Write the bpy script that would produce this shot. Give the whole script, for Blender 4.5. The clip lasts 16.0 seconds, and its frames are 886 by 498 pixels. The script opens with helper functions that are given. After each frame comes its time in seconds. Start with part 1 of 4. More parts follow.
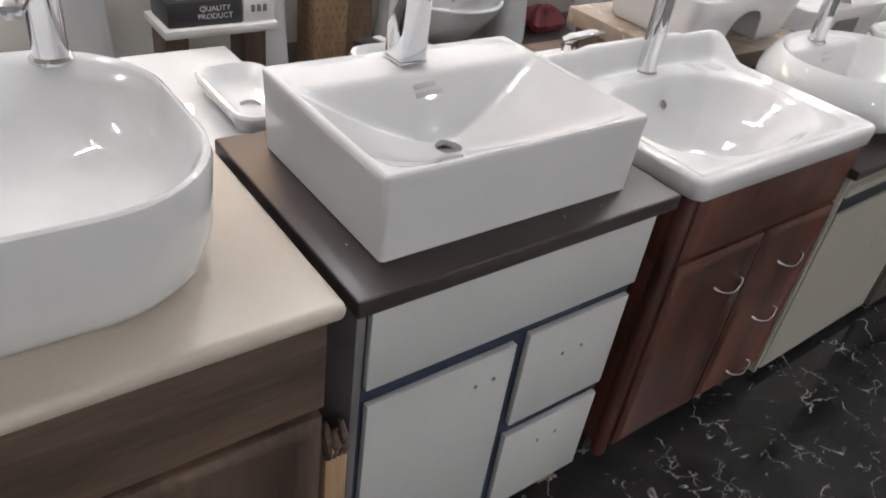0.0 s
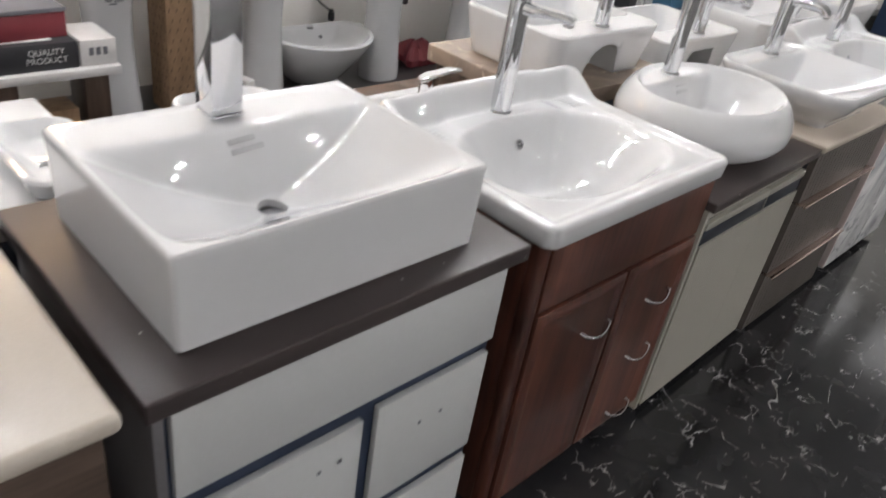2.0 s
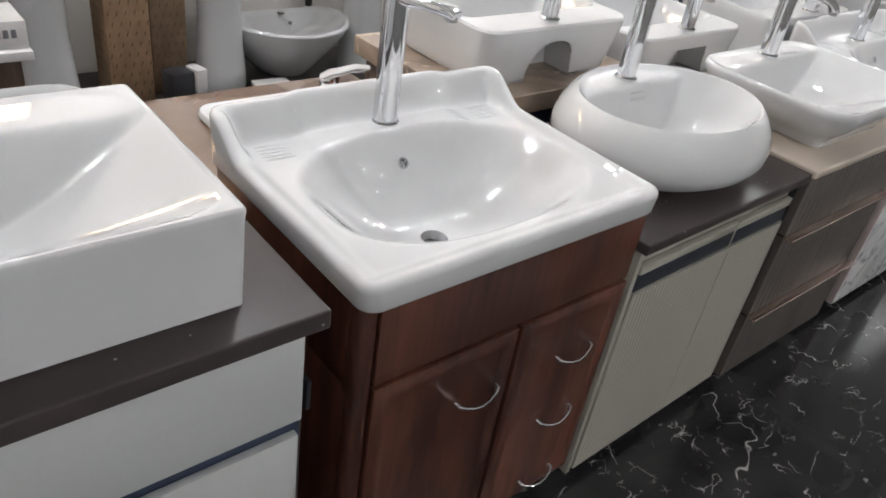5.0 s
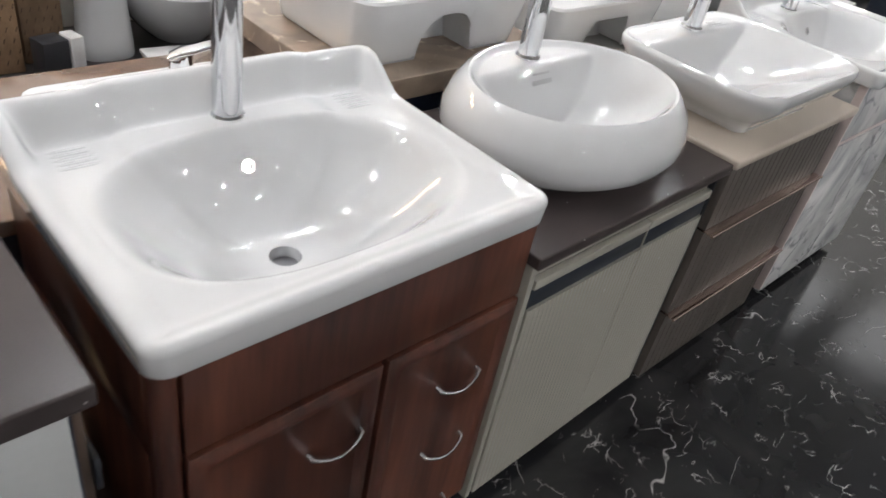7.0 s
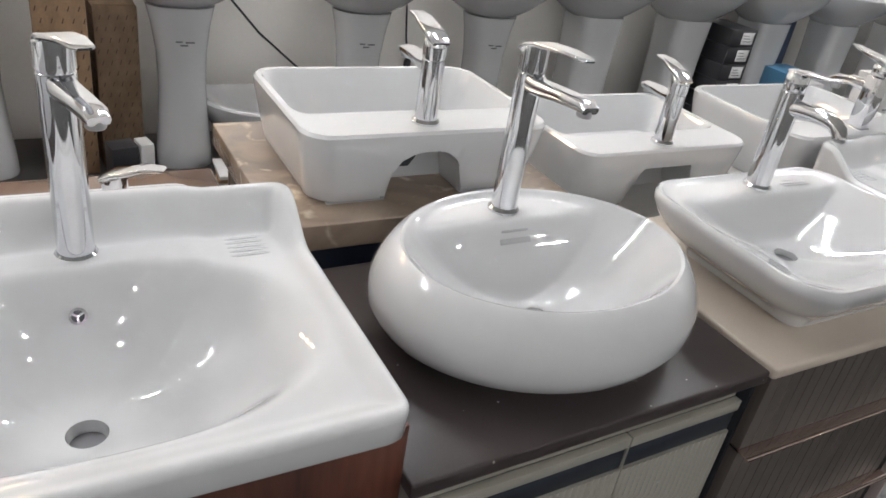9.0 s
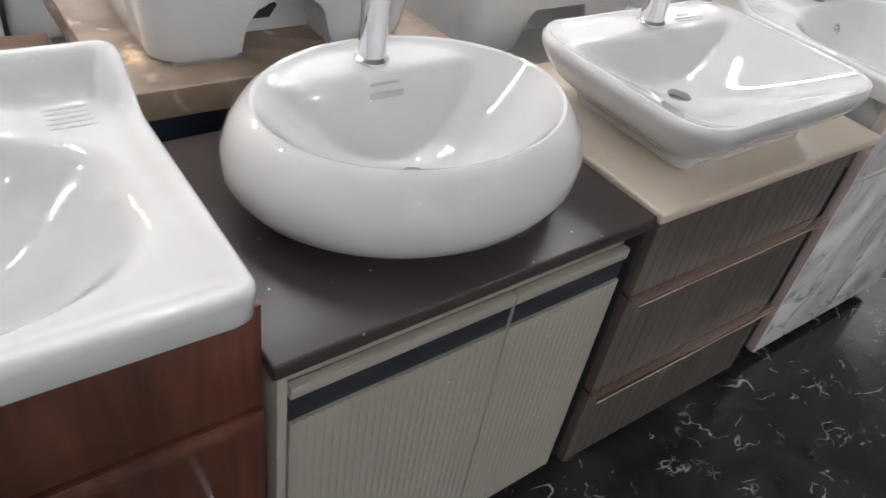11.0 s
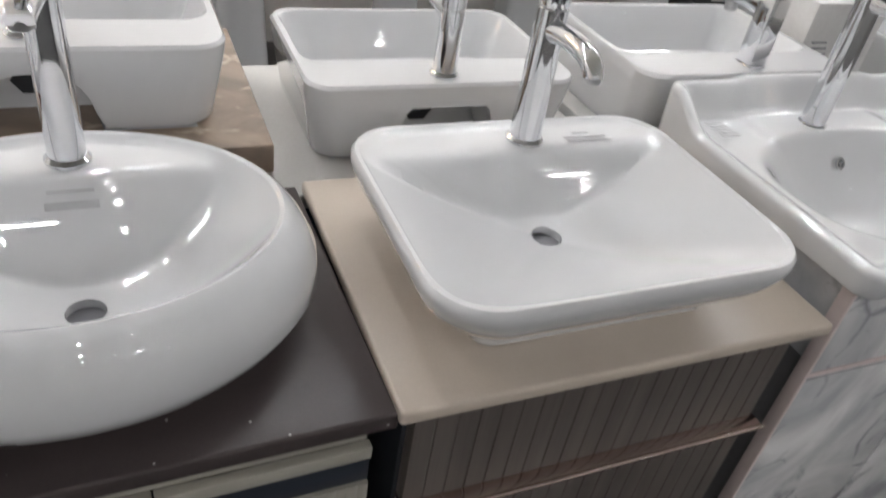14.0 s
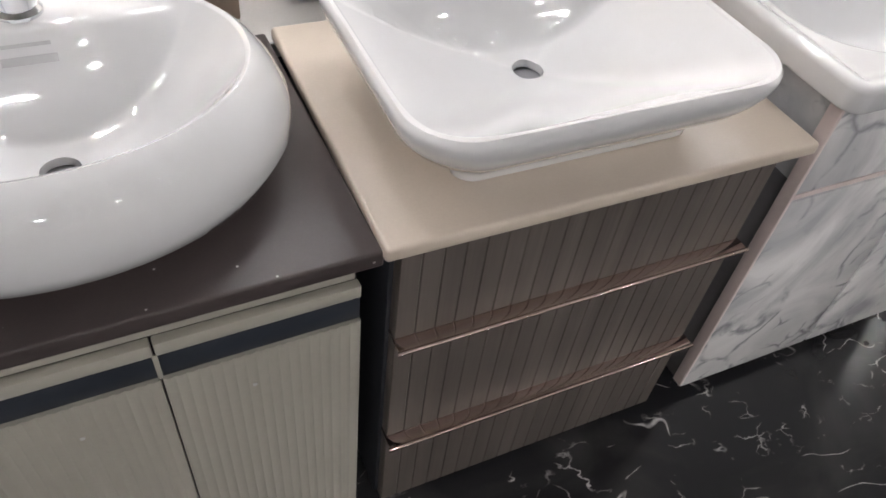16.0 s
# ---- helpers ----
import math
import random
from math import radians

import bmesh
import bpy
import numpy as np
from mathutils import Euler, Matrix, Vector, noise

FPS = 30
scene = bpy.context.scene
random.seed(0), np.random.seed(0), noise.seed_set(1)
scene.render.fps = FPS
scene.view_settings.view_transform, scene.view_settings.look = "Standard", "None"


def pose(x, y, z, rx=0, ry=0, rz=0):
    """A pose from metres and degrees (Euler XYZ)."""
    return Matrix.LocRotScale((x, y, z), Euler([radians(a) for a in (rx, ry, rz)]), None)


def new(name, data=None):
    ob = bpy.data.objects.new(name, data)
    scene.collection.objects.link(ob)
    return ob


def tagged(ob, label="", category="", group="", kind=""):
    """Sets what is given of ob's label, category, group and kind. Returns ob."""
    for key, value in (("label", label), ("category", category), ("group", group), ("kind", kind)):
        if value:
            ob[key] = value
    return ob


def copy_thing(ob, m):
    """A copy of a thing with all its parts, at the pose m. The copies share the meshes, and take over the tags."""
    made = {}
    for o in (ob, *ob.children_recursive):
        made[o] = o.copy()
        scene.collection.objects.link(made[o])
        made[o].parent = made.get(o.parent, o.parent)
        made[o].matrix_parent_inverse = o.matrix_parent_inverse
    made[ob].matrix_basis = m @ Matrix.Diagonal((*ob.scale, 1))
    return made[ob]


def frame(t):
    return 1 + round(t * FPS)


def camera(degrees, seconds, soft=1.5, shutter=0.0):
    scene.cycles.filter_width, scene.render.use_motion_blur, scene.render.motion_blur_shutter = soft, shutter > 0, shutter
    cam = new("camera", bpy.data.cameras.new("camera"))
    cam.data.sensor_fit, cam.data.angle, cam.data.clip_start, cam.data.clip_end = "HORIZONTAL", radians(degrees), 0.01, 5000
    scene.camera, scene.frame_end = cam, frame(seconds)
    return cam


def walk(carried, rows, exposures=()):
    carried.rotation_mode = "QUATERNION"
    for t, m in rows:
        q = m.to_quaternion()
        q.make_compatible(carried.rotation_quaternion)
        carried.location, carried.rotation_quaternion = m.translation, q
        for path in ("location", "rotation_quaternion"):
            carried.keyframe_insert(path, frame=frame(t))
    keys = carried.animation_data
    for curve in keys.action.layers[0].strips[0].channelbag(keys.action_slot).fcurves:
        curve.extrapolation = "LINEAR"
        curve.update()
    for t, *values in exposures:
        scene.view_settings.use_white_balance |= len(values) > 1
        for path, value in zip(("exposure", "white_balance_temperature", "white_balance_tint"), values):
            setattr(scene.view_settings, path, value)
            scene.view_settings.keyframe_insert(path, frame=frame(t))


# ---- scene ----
cam = camera(61.89, 16.0, soft=1.6, shutter=0.35)
EXPOSURES = [(0.0, 0.01, 6590, 11.8), (1.0, 0.18, 6590, 11.8), (1.5, 0.14, 6590, 11.8), (2.5, -0.05, 6568, 11.4), (4.0, -0.2, 6500, 10.0), (4.5, -0.12, 6500, 10.0), (7.0, 0.04, 6500, 10.0), (7.5, -0.12, 6500, 10.0), (8.0, -0.04, 6500, 10.0), (8.5, -0.14, 6500, 10.0), (9.5, -0.1, 6522, 10.3), (12.0, 0.04, 6522, 10.3), (13.5, -0.26, 6522, 10.3), (14.5, -0.19, 6590, 11.4), (15.1, -0.07, 6658, 12.4), (16.0, 0.2, 6702, 13.2)]
PATH = [
    (0.0, -0.0027, -0.0108, 1.4152, 54.868, -6.944, -35.343),
    (0.5, 0.0019, -0.0110, 1.4073, 52.262, -7.064, -36.342),
    (1.0, 0.0107, 0.0004, 1.4038, 51.977, -6.650, -36.931),
    (1.5, 0.0606, -0.0057, 1.4087, 52.823, -7.174, -39.559),
    (2.0, 0.1653, 0.0170, 1.4117, 58.160, -8.160, -43.273),
    (2.5, 0.3021, 0.0886, 1.4307, 60.580, -8.824, -45.321),
    (3.0, 0.4165, 0.1126, 1.4252, 61.029, -8.237, -43.465),
    (3.5, 0.5328, 0.0358, 1.4221, 61.934, -10.263, -35.563),
    (4.0, 0.5942, 0.0106, 1.4109, 60.896, -9.129, -35.301),
    (4.5, 0.6241, 0.0038, 1.3993, 58.412, -8.057, -36.635),
    (7.0, 0.8963, 0.0772, 1.3744, 53.904, -9.465, -41.870),
    (7.5, 1.1097, 0.1496, 1.3847, 55.000, -7.814, -40.380),
    (8.0, 1.2921, 0.1116, 1.3783, 55.927, -11.209, -30.997),
    (8.5, 1.3672, 0.0859, 1.3859, 60.575, -9.386, -28.774),
    (9.0, 1.3868, 0.0758, 1.3751, 60.398, -8.235, -27.623),
    (9.5, 1.3991, 0.0691, 1.3574, 54.708, -7.653, -29.185),
    (12.0, 1.7400, 0.1761, 1.3297, 51.001, -8.973, -35.223),
    (12.5, 1.9287, 0.2269, 1.3657, 55.203, -8.222, -32.610),
    (13.0, 2.0721, 0.1558, 1.3705, 58.757, -8.955, -23.554),
    (13.5, 2.1146, 0.1270, 1.3546, 59.938, -8.779, -20.989),
    (14.0, 2.1396, 0.1069, 1.3392, 53.804, -7.980, -21.496),
    (14.5, 2.1447, 0.1044, 1.3308, 48.810, -7.550, -23.123),
    (15.0, 2.1440, 0.1000, 1.3215, 44.549, -6.138, -23.769),
    (15.5, 2.1422, 0.0912, 1.3134, 42.847, -5.808, -24.326),
    (16.0, 2.1558, 0.0842, 1.3130, 43.502, -5.563, -23.883),
]
walk(cam, [(t, pose(x, y, z, rx, ry, rz)) for t, x, y, z, rx, ry, rz in PATH], EXPOSURES)

# ---------------------------------------------------------------- world, lamps
world = bpy.data.worlds.new("world")
scene.world = world
world.use_nodes = True
wn = world.node_tree.nodes
sky = world.node_tree.nodes.new("ShaderNodeTexSky")
sky.sky_type, sky.sun_disc = "NISHITA", False
world.node_tree.links.new(sky.outputs[0], wn["Background"].inputs[0])
wn["Background"].inputs[1].default_value = 0.05


# ---------------------------------------------------------------- materials
def mat(name, base, rough=0.5, metal=0.0, second=None, scale=6.0, fine=120.0, bump=0.0, coat=0.0, amount=0.5, stretch=(1, 1, 1), rvar=0.06, distort=0.5, spec=0.5, flecks=False):
    """Principled surface with two scales of noise in colour, roughness and relief."""
    m = bpy.data.materials.new(name)
    m.use_nodes = True
    nt = m.node_tree
    n, l = nt.nodes, nt.links
    b = n["Principled BSDF"]
    second = second or tuple(c * 0.85 for c in base)
    tc, mp = n.new("ShaderNodeTexCoord"), n.new("ShaderNodeMapping")
    mp.inputs["Scale"].default_value = stretch
    l.new(tc.outputs["Object"], mp.inputs[0])
    big, small = n.new("ShaderNodeTexNoise"), n.new("ShaderNodeTexNoise")
    big.inputs["Scale"].default_value, small.inputs["Scale"].default_value = scale, fine
    big.inputs["Detail"].default_value, small.inputs["Detail"].default_value = 6, 3
    big.inputs["Distortion"].default_value = distort
    l.new(mp.outputs[0], big.inputs[0])
    l.new(mp.outputs[0], small.inputs[0])
    add = n.new("ShaderNodeMath")
    add.operation = "MULTIPLY_ADD"
    add.inputs[1].default_value = 0.35
    l.new(small.outputs[0], add.inputs[0])
    l.new(big.outputs[0], add.inputs[2])
    ramp = n.new("ShaderNodeValToRGB")
    ramp.color_ramp.elements[0].position, ramp.color_ramp.elements[1].position = 0.68 - amount * 0.4, 0.68 + amount * 0.4
    ramp.color_ramp.elements[0].color, ramp.color_ramp.elements[1].color = (*second, 1), (*base, 1)
    l.new(add.outputs[0], ramp.inputs[0])
    colour = ramp.outputs[0]
    if flecks:
        # sparse pale crumbs and a thin film of dust
        cells, fleck, mixer = n.new("ShaderNodeTexVoronoi"), n.new("ShaderNodeMapRange"), n.new("ShaderNodeMix")
        cells.inputs["Scale"].default_value = 34
        fleck.inputs["From Min"].default_value, fleck.inputs["From Max"].default_value = 0.045, 0.075
        fleck.inputs["To Min"].default_value, fleck.inputs["To Max"].default_value = 0.75, 0.0
        few, both = n.new("ShaderNodeMath"), n.new("ShaderNodeMath")
        few.operation, few.inputs[1].default_value, both.operation = "GREATER_THAN", 0.66, "MULTIPLY"
        mixer.data_type = "RGBA"
        mixer.inputs["B"].default_value = (0.5, 0.49, 0.47, 1)
        l.new(mp.outputs[0], cells.inputs[0])
        l.new(cells.outputs["Distance"], fleck.inputs[0])
        l.new(cells.outputs["Color"], few.inputs[0])
        l.new(fleck.outputs[0], both.inputs[0])
        l.new(few.outputs[0], both.inputs[1])
        l.new(both.outputs[0], mixer.inputs["Factor"])
        l.new(colour, mixer.inputs["A"])
        colour = mixer.outputs["Result"]
    l.new(colour, b.inputs["Base Color"])
    mr = n.new("ShaderNodeMapRange")
    mr.inputs["To Min"].default_value, mr.inputs["To Max"].default_value = max(0.02, rough - rvar), rough + rvar
    l.new(big.outputs[0], mr.inputs[0])
    l.new(mr.outputs[0], b.inputs["Roughness"])
    b.inputs["Metallic"].default_value, b.inputs["Coat Weight"].default_value = metal, coat
    b.inputs["Coat Roughness"].default_value, b.inputs["Specular IOR Level"].default_value = 0.03, spec
    if bump:
        bp = n.new("ShaderNodeBump")
        bp.inputs["Strength"].default_value, bp.inputs["Distance"].default_value = bump, 0.001
        l.new(small.outputs[0], bp.inputs["Height"])
        l.new(bp.outputs[0], b.inputs["Normal"])
    return m


def veined(name, ground, cloud, vein, scale, width, rough, sparse, seed, stretch=(1, 1, 1), turn=0.5, second=None):
    """Polished marble: clouded ground with broken, wandering veins."""
    m = bpy.data.materials.new(name)
    m.use_nodes = True
    nt = m.node_tree
    n, l = nt.nodes, nt.links
    b = n["Principled BSDF"]
    tc, mp = n.new("ShaderNodeTexCoord"), n.new("ShaderNodeMapping")
    mp.inputs["Location"].default_value = (seed, seed * 0.7, seed * 1.3)
    mp.inputs["Rotation"].default_value = (0.1, 0.2, turn)
    mp.inputs["Scale"].default_value = stretch
    l.new(tc.outputs["Object"], mp.inputs[0])
    warp = n.new("ShaderNodeTexNoise")
    warp.inputs["Scale"].default_value, warp.inputs["Detail"].default_value = scale * 0.9, 6
    l.new(mp.outputs[0], warp.inputs[0])
    mix = n.new("ShaderNodeVectorMath")
    mix.operation = "MULTIPLY_ADD"
    mix.inputs[1].default_value = (0.9 / scale,) * 3
    l.new(warp.outputs["Color"], mix.inputs[0])
    l.new(mp.outputs[0], mix.inputs[2])
    vor = n.new("ShaderNodeTexVoronoi")
    vor.feature = "DISTANCE_TO_EDGE"
    vor.inputs["Scale"].default_value = scale
    l.new(mix.outputs[0], vor.inputs[0])
    thin = n.new("ShaderNodeMapRange")
    thin.inputs["From Min"].default_value, thin.inputs["From Max"].default_value = 0.0, width
    thin.inputs["To Min"].default_value, thin.inputs["To Max"].default_value = 1.0, 0.0
    l.new(vor.outputs["Distance"], thin.inputs[0])
    gate = n.new("ShaderNodeTexNoise")
    gate.inputs["Scale"].default_value, gate.inputs["Detail"].default_value = scale * 2.2, 6
    l.new(mp.outputs[0], gate.inputs[0])
    g2 = n.new("ShaderNodeMapRange")
    g2.inputs["From Min"].default_value, g2.inputs["From Max"].default_value = sparse, sparse + 0.12
    l.new(gate.outputs[0], g2.inputs[0])
    mul = n.new("ShaderNodeMath")
    mul.operation = "MULTIPLY"
    l.new(thin.outputs[0], mul.inputs[0])
    l.new(g2.outputs[0], mul.inputs[1])
    if second:
        # short finer splinters between the long veins
        v2 = n.new("ShaderNodeTexVoronoi")
        v2.feature = "DISTANCE_TO_EDGE"
        v2.inputs["Scale"].default_value = second[0]
        l.new(mix.outputs[0], v2.inputs[0])
        t2 = n.new("ShaderNodeMapRange")
        t2.inputs["From Max"].default_value, t2.inputs["To Min"].default_value, t2.inputs["To Max"].default_value = second[1], 1.0, 0.0
        l.new(v2.outputs["Distance"], t2.inputs[0])
        n2 = n.new("ShaderNodeTexNoise")
        n2.inputs["Scale"].default_value, n2.inputs["Detail"].default_value = second[0] * 0.45, 3
        l.new(mix.outputs[0], n2.inputs[0])
        g3 = n.new("ShaderNodeMapRange")
        g3.inputs["From Min"].default_value, g3.inputs["From Max"].default_value = second[2], second[2] + 0.08
        l.new(n2.outputs[0], g3.inputs[0])
        m2 = n.new("ShaderNodeMath")
        m2.operation = "MULTIPLY"
        l.new(t2.outputs[0], m2.inputs[0])
        l.new(g3.outputs[0], m2.inputs[1])
        mm = n.new("ShaderNodeMath")
        mm.operation = "MAXIMUM"
        l.new(mul.outputs[0], mm.inputs[0])
        l.new(m2.outputs[0], mm.inputs[1])
        mul = mm
    cl = n.new("ShaderNodeTexNoise")
    cl.inputs["Scale"].default_value, cl.inputs["Detail"].default_value, cl.inputs["Distortion"].default_value = scale * 0.7, 8, 1.2
    l.new(mp.outputs[0], cl.inputs[0])
    cr = n.new("ShaderNodeValToRGB")
    cr.color_ramp.elements[0].position, cr.color_ramp.elements[1].position = 0.36, 0.62
    cr.color_ramp.elements[0].color, cr.color_ramp.elements[1].color = (*cloud, 1), (*ground, 1)
    l.new(cl.outputs[0], cr.inputs[0])
    mx = n.new("ShaderNodeMix")
    mx.data_type = "RGBA"
    l.new(mul.outputs[0], mx.inputs["Factor"])
    l.new(cr.outputs[0], mx.inputs["A"])
    mx.inputs["B"].default_value = (*vein, 1)
    l.new(mx.outputs["Result"], b.inputs["Base Color"])
    mr = n.new("ShaderNodeMapRange")
    mr.inputs["To Min"].default_value, mr.inputs["To Max"].default_value = rough * 0.6, rough * 1.5
    l.new(gate.outputs[0], mr.inputs[0])
    l.new(mr.outputs[0], b.inputs["Roughness"])
    return m


def splintered(name, ground, cloud, vein, rough):
    """Polished black marble with scattered, short, wandering white splinters."""
    m = bpy.data.materials.new(name)
    m.use_nodes = True
    n, l = m.node_tree.nodes, m.node_tree.links
    b = n["Principled BSDF"]
    tc = n.new("ShaderNodeTexCoord")

    def noise(scale, detail, offset, stretch, turn, distortion=0.0):
        mp, t = n.new("ShaderNodeMapping"), n.new("ShaderNodeTexNoise")
        mp.inputs["Location"].default_value, mp.inputs["Scale"].default_value, mp.inputs["Rotation"].default_value = (offset, offset * 1.7, 0), (1, stretch, 1), (0, 0, turn)
        t.inputs["Scale"].default_value, t.inputs["Detail"].default_value, t.inputs["Distortion"].default_value = scale, detail, distortion
        l.new(tc.outputs["Object"], mp.inputs[0])
        l.new(mp.outputs[0], t.inputs[0])
        return t.outputs[0]

    def math_node(op, a, c):
        q = n.new("ShaderNodeMath")
        q.operation = op
        for k, v in enumerate((a, c)):
            if isinstance(v, float):
                q.inputs[k].default_value = v
            else:
                l.new(v, q.inputs[k])
        return q.outputs[0]

    def ranged(v, a, c, lo, hi):
        q = n.new("ShaderNodeMapRange")
        for k, x in zip(("From Min", "From Max", "To Min", "To Max"), (a, c, lo, hi)):
            q.inputs[k].default_value = x
        l.new(v, q.inputs[0])
        return q.outputs[0]

    def cracks(scale, width, wander, offset):
        mp, w, add, v = n.new("ShaderNodeMapping"), n.new("ShaderNodeTexNoise"), n.new("ShaderNodeVectorMath"), n.new("ShaderNodeTexVoronoi")
        mp.inputs["Location"].default_value, mp.inputs["Scale"].default_value, mp.inputs["Rotation"].default_value = (offset, offset * 0.6, 0), (1, 1.6, 1), (0, 0, offset)
        w.inputs["Scale"].default_value, w.inputs["Detail"].default_value = scale * 1.3, 5
        add.operation, add.inputs[1].default_value = "MULTIPLY_ADD", (wander / scale,) * 3
        v.feature, v.inputs["Scale"].default_value = "DISTANCE_TO_EDGE", scale
        l.new(tc.outputs["Object"], mp.inputs[0])
        l.new(mp.outputs[0], w.inputs[0])
        l.new(w.outputs["Color"], add.inputs[0])
        l.new(mp.outputs[0], add.inputs[2])
        l.new(add.outputs[0], v.inputs[0])
        return ranged(v.outputs["Distance"], width * 0.15, width, 1.0, 0.0)

    total = None
    for scale, width, gate, gate_scale, offset, turn in ((2.6, 0.005, 0.55, 4.5, 2.3, 0.7), (6.5, 0.011, 0.585, 8.0, 14.6, 2.8)):
        line = math_node("ABSOLUTE", math_node("SUBTRACT", noise(scale, 3, offset, 1.7, turn, 0.4), 0.5), 0.0)
        streak = math_node("MULTIPLY", ranged(line, width * 0.3, width, 1.0, 0.0), ranged(noise(gate_scale, 3, offset + 3, 1.0, turn), gate, gate + 0.05, 0.0, 1.0))
        total = streak if total is None else math_node("MAXIMUM", total, streak)
    for scale, width, wander, gate, gate_scale, offset in ((4.5, 0.017, 1.1, 0.565, 7.0, 1.3), (9.0, 0.028, 1.3, 0.575, 9.0, 4.4), (17.0, 0.05, 1.3, 0.61, 7.0, 9.7)):
        web = math_node("MULTIPLY", cracks(scale, width, wander, offset), ranged(noise(gate_scale, 5, offset + 6, 1.0, offset), gate, gate + 0.07, 0.0, 1.0))
        total = math_node("MAXIMUM", total, web)
    cr = n.new("ShaderNodeValToRGB")
    cr.color_ramp.elements[0].position, cr.color_ramp.elements[1].position = 0.42, 0.68
    cr.color_ramp.elements[0].color, cr.color_ramp.elements[1].color = (*ground, 1), (*cloud, 1)
    clouds = noise(4.0, 7, 5.0, 1.3, 0.5, 1.0)
    l.new(clouds, cr.inputs[0])
    mx = n.new("ShaderNodeMix")
    mx.data_type = "RGBA"
    l.new(math_node("MULTIPLY", total, ranged(noise(30, 2, 1.0, 1.0, 0.0), 0.3, 0.6, 0.2, 1.0)), mx.inputs["Factor"])
    l.new(cr.outputs[0], mx.inputs["A"])
    mx.inputs["B"].default_value = (*vein, 1)
    l.new(mx.outputs["Result"], b.inputs["Base Color"])
    b.inputs["Specular IOR Level"].default_value = 0.5
    l.new(ranged(clouds, 0.3, 0.7, rough * 0.8, rough * 1.3), b.inputs["Roughness"])
    return m


def wood(name, dark, mid, light, rough, coat, grain=(9, 9, 0.7), seed=0.0):
    """Veneer with long fibres, darker heart bands and pores; the fibres run along the axis of the smallest number in grain."""
    m = bpy.data.materials.new(name)
    m.use_nodes = True
    nt = m.node_tree
    n, l = nt.nodes, nt.links
    b = n["Principled BSDF"]
    tc, mp = n.new("ShaderNodeTexCoord"), n.new("ShaderNodeMapping")
    mp.inputs["Scale"].default_value, mp.inputs["Location"].default_value = grain, (seed, seed, seed)
    l.new(tc.outputs["Object"], mp.inputs[0])
    a, f = n.new("ShaderNodeTexNoise"), n.new("ShaderNodeTexNoise")
    a.inputs["Scale"].default_value, a.inputs["Detail"].default_value, a.inputs["Distortion"].default_value = 1.1, 5, 0.8
    f.inputs["Scale"].default_value, f.inputs["Detail"].default_value = 14, 4
    l.new(mp.outputs[0], a.inputs[0])
    l.new(mp.outputs[0], f.inputs[0])
    s = n.new("ShaderNodeMath")
    s.operation, s.inputs[1].default_value = "MULTIPLY_ADD", 0.4
    l.new(f.outputs[0], s.inputs[0])
    l.new(a.outputs[0], s.inputs[2])
    r = n.new("ShaderNodeValToRGB")
    r.color_ramp.elements[0].position, r.color_ramp.elements[1].position = 0.5, 0.92
    r.color_ramp.elements[0].color, r.color_ramp.elements[1].color = (*dark, 1), (*light, 1)
    e = r.color_ramp.elements.new(0.7)
    e.color = (*mid, 1)
    l.new(s.outputs[0], r.inputs[0])
    l.new(r.outputs[0], b.inputs["Base Color"])
    b.inputs["Roughness"].default_value, b.inputs["Coat Weight"].default_value, b.inputs["Coat Roughness"].default_value = rough, coat, 0.12
    bp = n.new("ShaderNodeBump")
    bp.inputs["Strength"].default_value, bp.inputs["Distance"].default_value = 0.15, 0.0006
    l.new(f.outputs[0], bp.inputs["Height"])
    l.new(bp.outputs[0], b.inputs["Normal"])
    return m


def glow(name, colour, strength):
    m = bpy.data.materials.new(name)
    m.use_nodes = True
    b = m.node_tree.nodes["Principled BSDF"]
    b.inputs["Base Color"].default_value = (0.8, 0.8, 0.8, 1)
    b.inputs["Emission Color"].default_value, b.inputs["Emission Strength"].default_value = (*colour, 1), strength
    return m


CERAMIC = mat("glazed_ceramic", (0.59, 0.596, 0.604), 0.035, second=(0.57, 0.576, 0.585), scale=3, fine=40, coat=0.8, rvar=0.015)
CHROME = mat("polished_chrome", (0.80, 0.81, 0.83), 0.06, 1.0, second=(0.74, 0.75, 0.77), rvar=0.025)
STEEL = mat("brushed_steel", (0.55, 0.55, 0.56), 0.32, 1.0, stretch=(1, 8, 8))
DARK_STONE = mat("brown_quartz", (0.058, 0.046, 0.045), 0.33, second=(0.040, 0.032, 0.032), scale=4, fine=420, bump=0.03, amount=0.6, rvar=0.03, spec=0.28, flecks=True)
BROWN_STONE = mat("tan_brown_granite", (0.21, 0.14, 0.10), 0.10, second=(0.15, 0.095, 0.07), scale=9, fine=300, coat=0.4)
BEIGE_STONE = mat("beige_stone", (0.52, 0.455, 0.385), 0.36, second=(0.44, 0.38, 0.32), scale=5, fine=260, amount=0.8, coat=0.0)
CREAM_STONE = mat("cream_stone", (0.48, 0.435, 0.375), 0.32, second=(0.40, 0.355, 0.30), scale=4, fine=240, amount=0.8, coat=0.05)
TAN_MARBLE = veined("tan_marble", (0.36, 0.28, 0.215), (0.23, 0.18, 0.145), (0.52, 0.43, 0.33), 9, 0.06, 0.14, 0.5, 3.1)
WHITE_STONE = mat("white_stone", (0.66, 0.65, 0.63), 0.2, second=(0.58, 0.57, 0.55), scale=5, fine=200, coat=0.2)
WALNUT = wood("greyed_walnut", (0.042, 0.028, 0.021), (0.090, 0.060, 0.045), (0.15, 0.103, 0.077), 0.42, 0.15, grain=(0.8, 9, 9), seed=2.3)
